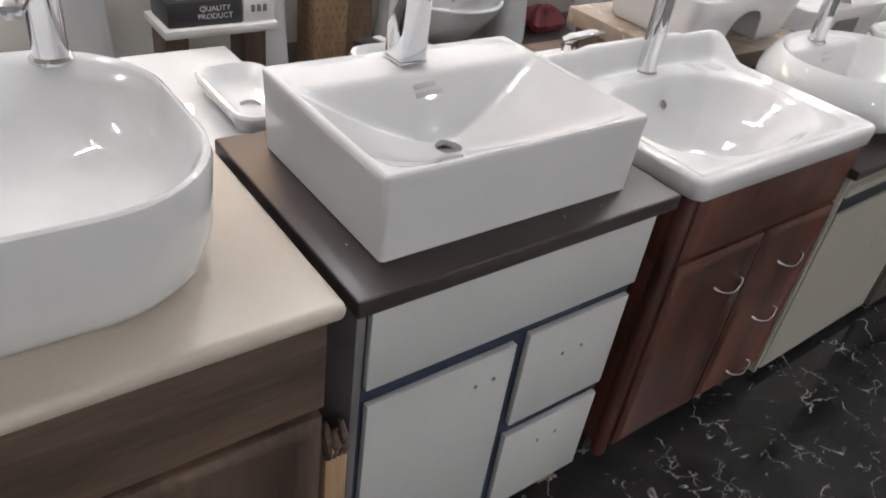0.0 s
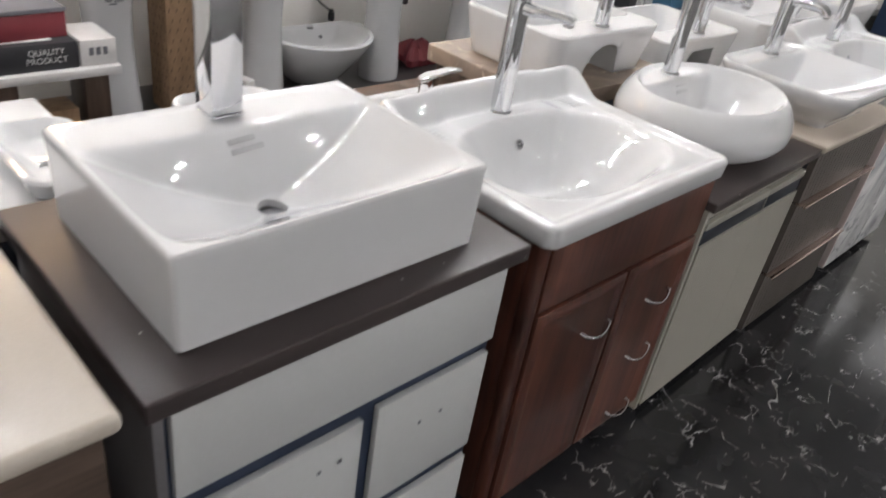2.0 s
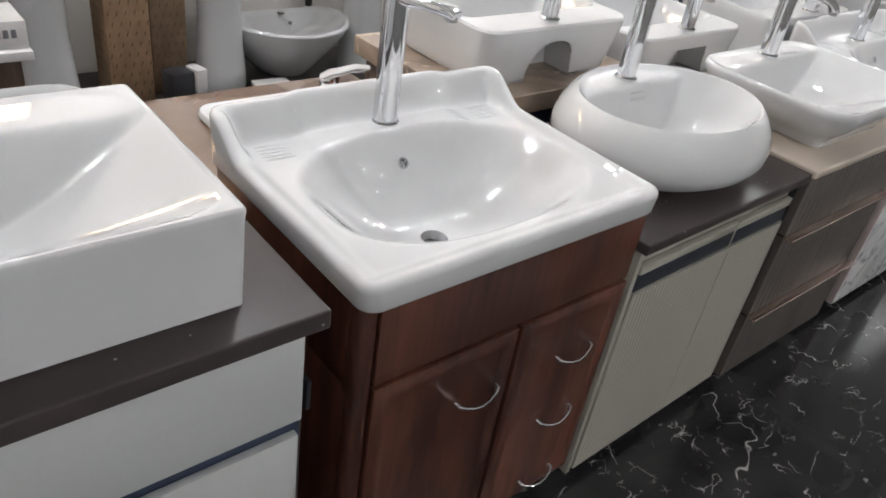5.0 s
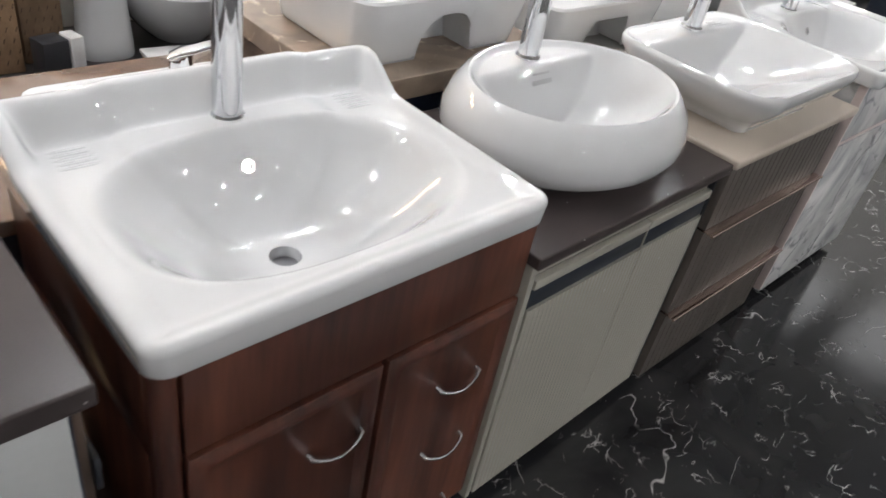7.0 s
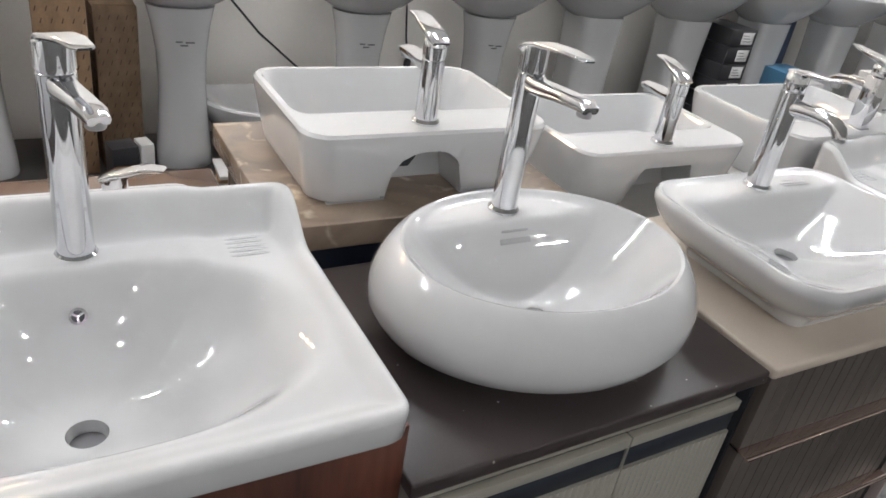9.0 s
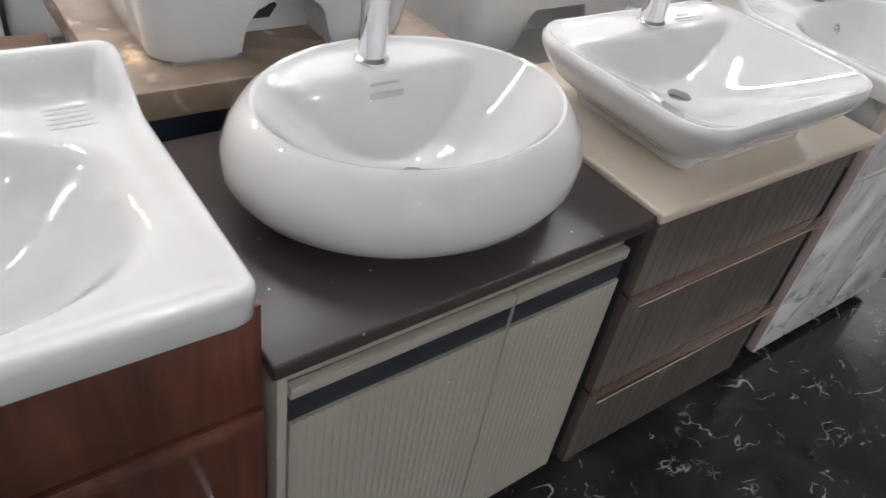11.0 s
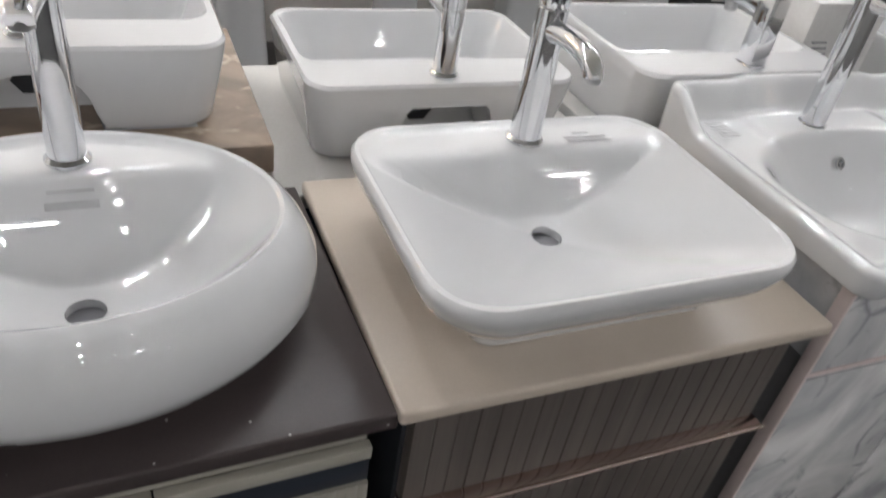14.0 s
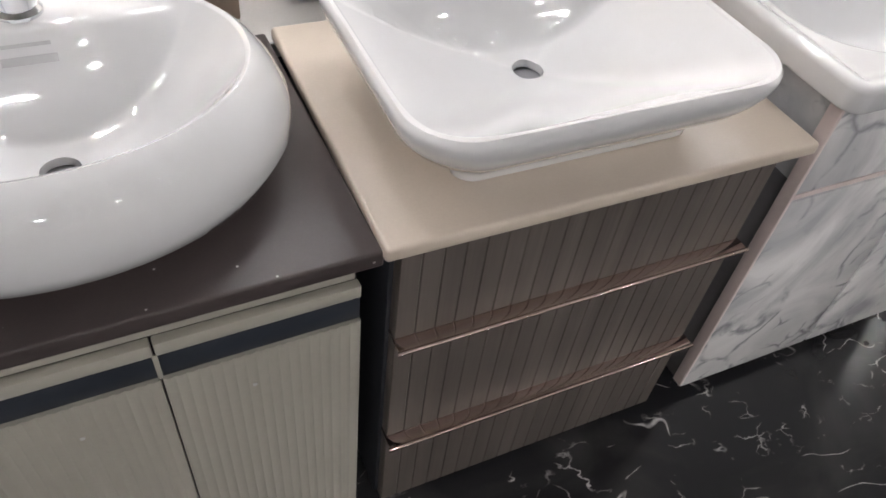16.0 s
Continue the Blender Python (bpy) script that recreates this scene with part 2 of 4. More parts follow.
WALNUT_UP = wood("greyed_walnut_upright", (0.042, 0.028, 0.021), (0.090, 0.060, 0.045), (0.15, 0.103, 0.077), 0.42, 0.15, grain=(7, 7, 0.6), seed=5.1)
MAHOGANY = wood("red_mahogany", (0.030, 0.011, 0.008), (0.088, 0.030, 0.019), (0.17, 0.062, 0.036), 0.35, 0.35, grain=(5, 5, 0.5), seed=1.4)
RAW_WOOD = wood("raw_pine", (0.20, 0.12, 0.07), (0.30, 0.19, 0.11), (0.42, 0.28, 0.17), 0.7, 0.0, grain=(14, 14, 1), seed=7.0)
WHITE_LACQUER = mat("white_lacquer", (0.50, 0.51, 0.505), 0.42, second=(0.46, 0.47, 0.47), scale=2, fine=90, coat=0.15)
NAVY = mat("navy_lacquer", (0.024, 0.036, 0.068), 0.4, second=(0.018, 0.027, 0.052), scale=4)
# dark grey for a side board, and for painted shade on the marble unit's side
BOARD_AND_SHADE = mat("grey_board_and_shade", (0.13, 0.125, 0.13), 0.5, second=(0.10, 0.096, 0.10), scale=5)
CREAM_PAINT = mat("cream_lacquer", (0.345, 0.33, 0.285), 0.34, second=(0.315, 0.30, 0.26), scale=3, fine=90, coat=0.06, rvar=0.04)
STRIP_NAVY = mat("dark_grip_lacquer", (0.022, 0.027, 0.038), 0.4, second=(0.016, 0.02, 0.028), scale=4)
CHARCOAL = mat("charcoal_board", (0.022, 0.024, 0.030), 0.5, second=(0.015, 0.016, 0.02))
TAUPE = wood("taupe_fluted_veneer", (0.070, 0.059, 0.053), (0.090, 0.076, 0.068), (0.112, 0.095, 0.085), 0.30, 0.12, grain=(22, 22, 0.8), seed=9.2)
ROSE_METAL = mat("rose_bronze_metal", (0.80, 0.66, 0.60), 0.09, 1.0, second=(0.66, 0.52, 0.47), stretch=(1, 9, 9))
WHITE_MARBLE = veined("white_marble", (0.70, 0.695, 0.69), (0.38, 0.385, 0.40), (0.26, 0.265, 0.28), 5.2, 0.05, 0.2, 0.47, 8.3, turn=2.1, second=(15, 0.07, 0.56))
BLACK_MARBLE = splintered("black_marble", (0.017, 0.017, 0.019), (0.034, 0.033, 0.034), (0.50, 0.49, 0.48), 0.13)
SOUTH_PAINT = mat("pale_wall_paint", (0.72, 0.71, 0.69), 0.6, second=(0.68, 0.67, 0.65), scale=1.2)
PLASTER = mat("grey_beige_plaster", (0.82, 0.795, 0.755), 0.5, second=(0.76, 0.735, 0.695), scale=1.6, fine=60, bump=0.2)
CEILING_PAINT = mat("white_ceiling_paint", (0.80, 0.80, 0.79), 0.8, scale=2)
PLINTH = mat("dark_plinth_board", (0.045, 0.042, 0.042), 0.3, second=(0.03, 0.028, 0.028))
CARDBOARD = mat("printed_cardboard", (0.34, 0.215, 0.125), 0.75, second=(0.24, 0.15, 0.085), scale=26, fine=160, bump=0.2, stretch=(1, 1, 0.5))
CARDBOARD_DARK = mat("dark_cardboard", (0.22, 0.145, 0.09), 0.75, second=(0.155, 0.10, 0.06), scale=24, fine=160, bump=0.2, stretch=(1, 1, 0.5))
CARTON_INK = mat("brown_carton_ink", (0.10, 0.06, 0.035), 0.7)
BOX_BLACK = mat("black_carton", (0.035, 0.035, 0.04), 0.4, second=(0.025, 0.025, 0.028))
BOX_WHITE = mat("white_carton", (0.62, 0.61, 0.60), 0.5)
BOX_BLUE = mat("blue_carton", (0.07, 0.20, 0.33), 0.45)
BOX_NAVY = mat("navy_carton", (0.03, 0.05, 0.10), 0.45)
RED_CLOTH = mat("red_plastic", (0.22, 0.035, 0.045), 0.5, bump=0.3)
PAPER = mat("white_paper", (0.72, 0.72, 0.71), 0.6)
INK = mat("grey_ink", (0.16, 0.16, 0.18), 0.6)
PINK_EDGE = mat("pale_pink_edging", (0.60, 0.51, 0.49), 0.35, second=(0.54, 0.46, 0.44), scale=8)
STICKER = mat("grey_sticker", (0.42, 0.42, 0.43), 0.4)
# grey of the flat discs that stand for shade inside drains and holes
HOLE = mat("drain_shadow", (0.17, 0.17, 0.185), 0.35)
CABLE = mat("black_cable", (0.02, 0.02, 0.022), 0.5)
LED = glow("cool_led", (0.98, 0.985, 1.0), 850)
LED_WARM = glow("warm_led", (1.0, 0.66, 0.36), 30)
LED_TUBE = glow("led_tube", (0.965, 0.98, 1.0), 180)
LED_PANEL = glow("led_panel", (0.98, 0.99, 1.0), 1.8)


# ---------------------------------------------------------------- building helpers
ORIGIN = {}


def thing(name, at=(0, 0, 0), label="", category="", group="", turn=0.0, local=False, kind=""):
    """A top-level Empty at its base. local: parts are given in its own frame, else in the world's."""
    ob = new(name)
    ob.empty_display_size = 0.05
    ob.location, ob.rotation_euler = at, (0, 0, radians(turn))
    ORIGIN[ob] = Vector((0, 0, 0)) if local else Vector(at)
    return tagged(ob, label, category, group, kind)


def finish(name, bm, material, sharp=38.0):
    bmesh.ops.recalc_face_normals(bm, faces=bm.faces)
    lim = radians(sharp)
    for f in bm.faces:
        f.smooth = True
    for e in bm.edges:
        if len(e.link_faces) == 2 and e.calc_face_angle(0) > lim:
            e.smooth = False
    me = bpy.data.meshes.new(name)
    bm.to_mesh(me)
    bm.free()
    me.materials.append(material)
    return me


def part(name, bm, material, parent, label=""):
    o = ORIGIN[parent]
    bmesh.ops.translate(bm, verts=bm.verts, vec=-o)
    ob = new(name, finish(name, bm, material))
    ob.parent = parent
    ORIGIN[ob] = o
    return tagged(ob, label)


def structure(name, bm, material, label="", category=""):
    ob = new(name, finish(name, bm, material))
    ORIGIN[ob] = Vector((0, 0, 0))
    return tagged(ob, label, category, kind="structure")


def box(x0, x1, y0, y1, z0, z1, bev=0.002, bm=None, seg=2):
    bm = bm or bmesh.new()
    r = bmesh.ops.create_cube(bm, size=1.0)
    bmesh.ops.transform(bm, matrix=Matrix.Translation(((x0 + x1) / 2, (y0 + y1) / 2, (z0 + z1) / 2)) @ Matrix.Diagonal((x1 - x0, y1 - y0, z1 - z0, 1)), verts=r["verts"])
    if bev:
        edges = list({e for v in r["verts"] for e in v.link_edges})
        bmesh.ops.bevel(bm, geom=edges, offset=bev, segments=seg, affect="EDGES", profile=0.5)
    return bm


def rr(cx, cy, hx, hy, r, z, na=8, ne=10):
    """A ring of points round a rounded rectangle."""
    r = min(r, hx - 1e-4, hy - 1e-4)
    pts = []
    corners = [(1, 1, 0), (-1, 1, 90), (-1, -1, 180), (1, -1, 270)]
    for k, (sx, sy, a0) in enumerate(corners):
        ox, oy = cx + sx * (hx - r), cy + sy * (hy - r)
        for i in range(na + 1):
            a = radians(a0 + 90 * i / na)
            pts.append(Vector((ox + r * math.cos(a), oy + r * math.sin(a), z)))
        nx, ny, _ = corners[(k + 1) % 4]
        a = radians(a0 + 90)
        p = pts[-1]
        q = Vector((cx + nx * (hx - r) + r * math.cos(a), cy + ny * (hy - r) + r * math.sin(a), z))
        for i in range(1, ne):
            pts.append(p.lerp(q, i / ne))
    return pts


def oval(cx, cy, hx, hy, z, n=72, power=2.0):
    pts = []
    for i in range(n):
        a = 2 * math.pi * i / n
        c, s = math.cos(a), math.sin(a)
        pts.append(Vector((cx + hx * math.copysign(abs(c) ** (2 / power), c), cy + hy * math.copysign(abs(s) ** (2 / power), s), z)))
    return pts


def loft(rings, bm=None, start=True, end=True):
    bm = bm or bmesh.new()
    vs = [[bm.verts.new(p) for p in ring] for ring in rings]
    n = len(vs[0])
    for a, b in zip(vs, vs[1:]):
        for i in range(n):
            bm.faces.new((a[i], a[(i + 1) % n], b[(i + 1) % n], b[i]))
    if start:
        bm.faces.new(list(reversed(vs[0])))
    if end:
        bm.faces.new(vs[-1])
    return bm


def cyl(cx, cy, z0, z1, r0, r1=None, n=28, bev=0.0015, bm=None):
    r1 = r1 or r0
    return loft([oval(cx, cy, r0 - bev, r0 - bev, z0, n), oval(cx, cy, r0, r0, z0 + bev, n), oval(cx, cy, r1, r1, z1 - bev, n), oval(cx, cy, r1 - bev, r1 - bev, z1, n)], bm)


def sweep(points, radii, n=14, bm=None, flat=1.0, up=Vector((0, 0, 1))):
    """A tube along points; flat squashes it along its own up direction."""
    pts = [Vector(p) for p in points]
    rings = []
    for i, p in enumerate(pts):
        d = (pts[min(i + 1, len(pts) - 1)] - pts[max(i - 1, 0)]).normalized()
        side = d.cross(up)
        if side.length < 1e-3:
            side = d.cross(Vector((0, 1, 0)))
        side.normalize()
        u = side.cross(d).normalized()
        r = radii[i] if isinstance(radii, (list, tuple)) else radii
        rings.append([p + side * (r * math.cos(2 * math.pi * k / n)) + u * (r * flat * math.sin(2 * math.pi * k / n)) for k in range(n)])
    return loft(rings, bm)


def bar(points, widths, thicks, bm=None, across=Vector((1, 0, 0)), r=0.25):
    """A bar of rounded rectangular section along points."""
    pts = [Vector(p) for p in points]
    rings = []
    for i, p in enumerate(pts):
        d = (pts[min(i + 1, len(pts) - 1)] - pts[max(i - 1, 0)]).normalized()
        u = across.cross(d).normalized()
        w, t = widths[i] / 2, thicks[i] / 2
        rings.append([p + across * q.x + u * q.y for q in rr(0, 0, w, t, min(w, t) * r * 2, 0, 3, 1)])
    return loft(rings, bm)


def lettering(text, size, m, material, parent, name="lettering"):
    cu = bpy.data.curves.new(name, "FONT")
    cu.body, cu.size, cu.extrude = text, size, 0.0003
    cu.align_x = cu.align_y = "CENTER"
    tmp = bpy.data.objects.new(name, cu)
    me = bpy.data.meshes.new_from_object(tmp)
    bpy.data.objects.remove(tmp)
    me.transform(m)
    me.transform(Matrix.Translation(-ORIGIN[parent]))
    me.materials.clear()
    me.materials.append(material)
    ob = new(name, me)
    ob.parent = parent
    return ob


# ---------------------------------------------------------------- the room
structure("floor", box(-3.2, 9.2, -7.2, 3.3, -0.06, 0.0, 0), BLACK_MARBLE, "polished black marble floor with broken white veins", "floor")
structure("wall_north", box(-3.2, 9.2, 3.05, 3.2, 0.0, 3.0, 0), PLASTER, "grey beige painted showroom wall behind the pedestals", "wall")
structure("wall_south", box(-3.2, 9.2, -7.2, -7.05, 0.0, 3.0, 0), SOUTH_PAINT, "plain pale painted showroom wall across the aisle", "wall")
structure("wall_west", box(-3.2, -3.05, -7.05, 3.05, 0.0, 3.0, 0), PLASTER, "plain painted wall at the end", "wall")
structure("wall_east", box(9.05, 9.2, -7.05, 3.05, 0.0, 3.0, 0), PLASTER, "plain painted wall at the far end", "wall")
structure("ceiling", box(-3.2, 9.2, -7.2, 3.2, 3.0, 3.1, 0), CEILING_PAINT, "plain white painted ceiling", "ceiling")
structure("plinth", box(-3.0, 8.9, 2.34, 3.05, 0.0, 0.15, 0.004), PLINTH, "low dark display platform under the pedestal basins", "platform")


def tube_light(x, y):
    t = thing("tube_light", (x, y, 3.0), "slim white linear ceiling light", "ceiling light", "linear ceiling lights")
    part("housing", box(x - 0.24, x + 0.24, y - 0.035, y + 0.035, 2.965, 2.999, 0.004), WHITE_LACQUER, t)
    part("diffuser", box(x - 0.22, x + 0.22, y - 0.013, y + 0.013, 2.950, 2.968, 0.004), LED_TUBE, t, "glowing white tube")


def downlight(x, y, warm=False):
    t = thing("downlight", (x, y, 3.0), "small round recessed downlight with a " + ("warm" if warm else "cool") + " glow", "downlight", "ceiling downlights")
    part("trim_ring", loft([oval(x, y, 0.055, 0.055, 2.999, 32), oval(x, y, 0.055, 0.055, 2.992, 32), oval(x, y, 0.042, 0.042, 2.990, 32), oval(x, y, 0.042, 0.042, 2.999, 32)]), CHROME, t)
    part("lens", cyl(x, y, 2.985, 2.996, 0.0185), LED_WARM if warm else LED, t, "glowing lens")


def panel_light(x, y):
    t = thing("panel_light", (x, y, 3.0), "square white surface mounted ceiling panel light", "ceiling light", "square ceiling panels")
    part("frame", box(x - 0.31, x + 0.31, y - 0.31, y + 0.31, 2.972, 2.999, 0.004), WHITE_LACQUER, t)
    part("diffuser", box(x - 0.29, x + 0.29, y - 0.29, y + 0.29, 2.962, 2.973, 0.002), LED_PANEL, t, "glowing white diffuser")


# unseen lamps; far south rows and north tubes are added to brighten the pedestals
for lx in (-1.2, 1.3, 3.8, 6.3):
    tube_light(lx, -4.3)
for k in range(6):
    tube_light(-0.6 + 1.4 * k, 2.03)
for i in range(10):
    for ly in (-5.8, -4.8, -3.8, -2.8, -1.7, 1.78, 1.95, 2.12):
        downlight(-1.8 + 0.95 * i, ly)
for lx, ly in ((8.1, 0.7), (8.1, 1.6), (8.72, 0.7), (8.72, 1.6)):
    panel_light(lx, ly)
for lx, za, zb in ((0.50, 1.80, 1.98), (0.80, 1.76, 1.96), (1.12, 1.82, 1.99)):
    t = thing("wall_light", (lx, 3.05, (za + zb) / 2), "warm glowing wall light above the pedestals", "wall light", "warm wall lights")
    part("back_plate", box(lx - 0.10, lx + 0.10, 3.03, 3.049, za - 0.02, zb + 0.02, 0.003), ROSE_METAL, t)
    part("diffuser", loft([oval(lx, 3.0295, 0.09, 0.004, za, 24), oval(lx, 3.0295, 0.085, 0.035, za + 0.03, 24), oval(lx, 3.0295, 0.07, 0.04, zb - 0.03, 24), oval(lx, 3.0295, 0.05, 0.004, zb, 24)]), LED_WARM, t, "warm glowing diffuser")


# ---------------------------------------------------------------- taps
def base_ring(t, r=0.027):
    part("base_ring", loft([oval(0, 0, r, r, 0, 32), oval(0, 0, r, r, 0.004, 32), oval(0, 0, r - 0.004, r - 0.004, 0.009, 32)]), CHROME, t)


def lever_tap(name, at, h, reach, drop, turn=0.0, r=0.0225, lift=0.03, label="", swing=0.0):
    """Tall round mixer: column, collar, cap, flat spout and a flat lever over it."""
    t = thing(name, at, label, "faucet", "chrome basin taps", turn, True)
    base_ring(t, r + 0.005)
    body = h - 0.046
    part("body", cyl(0, 0, 0.006, body, r, r * 0.97, 36), CHROME, t)
    part("collar", loft([oval(0, 0, r * 0.9, r * 0.9, body, 32), oval(0, 0, r * 0.9, r * 0.9, body + 0.004, 32)]), CHROME, t)
    cap = loft([oval(0, 0, r, r, body + 0.004, 36), oval(0, 0, r, r, body + 0.022, 36),
                [Vector((p.x, p.y, p.z - p.y * 0.3)) for p in oval(0, 0, r, r, h - 0.012, 36)],
                [Vector((p.x, p.y, p.z - p.y * 0.3)) for p in oval(0, 0, r - 0.003, r - 0.003, h - 0.008, 36)]])
    part("cap", cap, CHROME, t)
    z0 = body - 0.014
    sp = bar([(0, -r * 0.5, z0), (0, -r - 0.01, z0 - 0.002), (0, -reach * 0.6, z0 - drop * 0.5), (0, -reach, z0 - drop), (0, -reach - 0.012, z0 - drop - 0.004)],
             [0.034, 0.034, 0.032, 0.030, 0.026], [0.030, 0.026, 0.020, 0.018, 0.012], r=0.35)
    spout = part("spout", sp, CHROME, t)
    part("aerator", cyl(0, -reach, z0 - drop - 0.016, z0 - drop - 0.004, 0.0115), STEEL, spout)
    lv = bar([(0, r * 0.95, h - 0.016), (0, 0.0, h - 0.006), (0, -r, h), (0, -reach * 0.55, h + lift * 0.25), (0, -reach * 0.86, h + lift * 0.3), (0, -reach * 0.9, h + lift * 0.28)],
             [0.034, 0.042, 0.040, 0.034, 0.026, 0.016], [0.006, 0.010, 0.009, 0.007, 0.005, 0.003], r=0.4)
    part("lever", lv, CHROME, t)
    return t


def curved_tap(name, at, label):
    t = thing(name, at, label, "faucet", "chrome basin taps", 0, True)
    base_ring(t, 0.029)
    part("body", cyl(0, 0, 0.006, 0.206, 0.0245, 0.0220, 36), CHROME, t)
    part("cap", loft([oval(0, 0, 0.0200, 0.0200, 0.206, 32), oval(0, 0, 0.0215, 0.0215, 0.209, 32), oval(0, 0, 0.0215, 0.0215, 0.235, 32), oval(0, 0, 0.018, 0.018, 0.241, 32)]), CHROME, t)
    pts = [(0, -0.008, 0.174), (0, -0.035, 0.179), (0, -0.065, 0.181), (0, -0.093, 0.180), (0, -0.111, 0.176), (0, -0.122, 0.169), (0, -0.127, 0.160), (0, -0.128, 0.157)]
    spout = part("spout", sweep(pts, [0.0158, 0.0155, 0.0150, 0.0147, 0.0146, 0.0144, 0.0140, 0.0134], 20), CHROME, t)
    part("aerator", cyl(0, -0.128, 0.151, 0.159, 0.0112), STEEL, spout)
    lv = bar([(0, 0.018, 0.240), (0, -0.005, 0.243), (0, -0.035, 0.245), (0, -0.065, 0.248), (0, -0.088, 0.252), (0, -0.094, 0.253)],
             [0.026, 0.034, 0.024, 0.014, 0.012, 0.008], [0.006, 0.007, 0.006, 0.005, 0.0045, 0.003], r=0.4)
    part("lever", lv, CHROME, t)
    return t


def square_tap(name, at, h, reach, w, turn=0.0, label=""):
    """Square column mixer with a box spout and a flat plate lever."""
    t = thing(name, at, label, "faucet", "chrome basin taps", turn, True)
    part("base_plate", box(-w * 0.52, w * 0.52, -w * 0.52, w * 0.52, 0, 0.005, 0.001), CHROME, t)
    part("body", box(-w / 2, w / 2, -w / 2, w / 2, 0.005, h - 0.045, 0.0025), CHROME, t)
    z = h - 0.075
    spout = part("spout", bar([(0, -w * 0.45, z), (0, -reach * 0.5, z + 0.002), (0, -reach * 0.9, z - 0.006), (0, -reach, z - 0.014)], [w * 0.8, w * 0.78, w * 0.74, w * 0.7], [0.03, 0.024, 0.02, 0.014], r=0.2), CHROME, t)
    part("aerator", cyl(0, -reach * 0.88, z - 0.034, z - 0.014, 0.013), STEEL, spout)
    part("cap", box(-w * 0.42, w * 0.42, -w * 0.42, w * 0.42, h - 0.043, h - 0.015, 0.003), CHROME, t)
    part("lever", bar([(0, w * 0.5, h - 0.012), (0, 0, h - 0.006), (0, -reach * 0.5, h + 0.004), (0, -reach * 0.8, h + 0.012)], [w * 0.9, w * 0.95, w * 0.85, w * 0.6], [0.012, 0.014, 0.009, 0.005], r=0.2), CHROME, t)
    return t


# ---------------------------------------------------------------- basins
def drain(t, x, y, z, r=0.024):
    part("drain", loft([oval(x, y, r, r, z - 0.032, 28), oval(x, y, r * 0.4, r * 0.4, z - 0.03, 28)]), HOLE, t, "dark disc standing for the shaded drain hole")


def overflow(t, x, y, z, tilt=62, r=0.011):
    m = Matrix.Translation((x, y, z)) @ Matrix.Rotation(radians(tilt), 4, "X")
    bm = loft([oval(0, 0, r, r, 0, 24), oval(0, 0, r, r, 0.003, 24), oval(0, 0, r * 0.72, r * 0.72, 0.003, 24), oval(0, 0, r * 0.72, r * 0.72, 0, 24)], start=False, end=False)
    for k in range(3):
        a = math.pi * 2 * k / 3 + 0.5
        bar([(0, 0, 0.0015), (r * 0.4 * math.cos(a), r * 0.4 * math.sin(a), 0.0015), (r * 0.8 * math.cos(a), r * 0.8 * math.sin(a), 0.0015)], [0.003] * 3, [0.002] * 3, bm, across=Vector((-math.sin(a), math.cos(a), 0)))
    bm.transform(m)
    ring = part("overflow_ring", bm, CHROME, t, "small chrome overflow ring")
    b2 = loft([oval(0, 0, r * 0.72, r * 0.72, 0.0006, 24), oval(0, 0, r * 0.3, r * 0.3, 0.0006, 24)])
    b2.transform(m)
    part("overflow_hole", b2, HOLE, ring)


def vessel(name, outer, inner, label, dr=0.022, cup=0.012):
    """Outer rings from the foot up to the rim, inner rings from the rim down to the bowl's floor; the last inner ring is the drain."""
    z0 = outer[0][0].z
    cx = sum(p.x for p in outer[0]) / len(outer[0])
    cy = sum(p.y for p in outer[0]) / len(outer[0])
    t = thing(name, (cx, cy, z0), label, "wash basin")
    last = inner[-1]
    lx = sum(p.x for p in last) / len(last)
    ly = sum(p.y for p in last) / len(last)
    rings = list(outer) + list(inner) + [[Vector((p.x, p.y, p.z - cup)) for p in last]]
    part("bowl", loft(rings, end=False), CERAMIC, t)
    drain(t, lx, ly, last[0].z - cup + 0.032, dr)
    return t


def smooth(a, b, v):
    v = min(1.0, max(0.0, (v - a) / (b - a)))
    return v * v * (3 - 2 * v)


def past(d, w=0.008):
    """max(d, 0) with a rounded corner."""
    return (d + math.sqrt(d * d + w * w)) / 2


def squarish(x, y, s, dx, dy, west, east, south, north, power):
    """1 at the rim and 0 at the drain, with rounded rather than ridged corners."""
    u = (x - dx) / (east if x > dx else west)
    v = (y - dy) / (north if y > dy else south)
    rho = min(1.0, (abs(u) ** power + abs(v) ** power) ** (1 / power))
    return rho + (1 - rho) * smooth(0.985, 1.0, s)


def field_vessel(name, outer, edge, h, dx, dy, label, n=40, dr=0.023):
    """Vessel whose inside is the surface z = h(x, y, s); s runs from 1 at the rim to 0 at the drain."""
    cx = sum(p.x for p in outer[0]) / len(outer[0])
    cy = sum(p.y for p in outer[0]) / len(outer[0])
    t = thing(name, (cx, cy, outer[0][0].z), label, "wash basin")
    rings = list(outer)
    for k in range(n):
        s = 1.0 - (k / (n - 1)) ** 1.2
        ring = []
        for p in edge:
            a = math.atan2(p.y - dy, p.x - dx)
            v = Vector((p.x, p.y, 0)) * s + Vector((dx + dr * math.cos(a), dy + dr * math.sin(a), 0)) * (1 - s)
            ring.append(Vector((v.x, v.y, h(v.x, v.y, s))))
        rings.append(ring)
    rings.append([Vector((p.x, p.y, p.z - 0.012)) for p in rings[-1]])
    part("bowl", loft(rings, end=False), CERAMIC, t)
    drain(t, dx, dy, rings[-1][0].z + 0.032, dr)
    return t


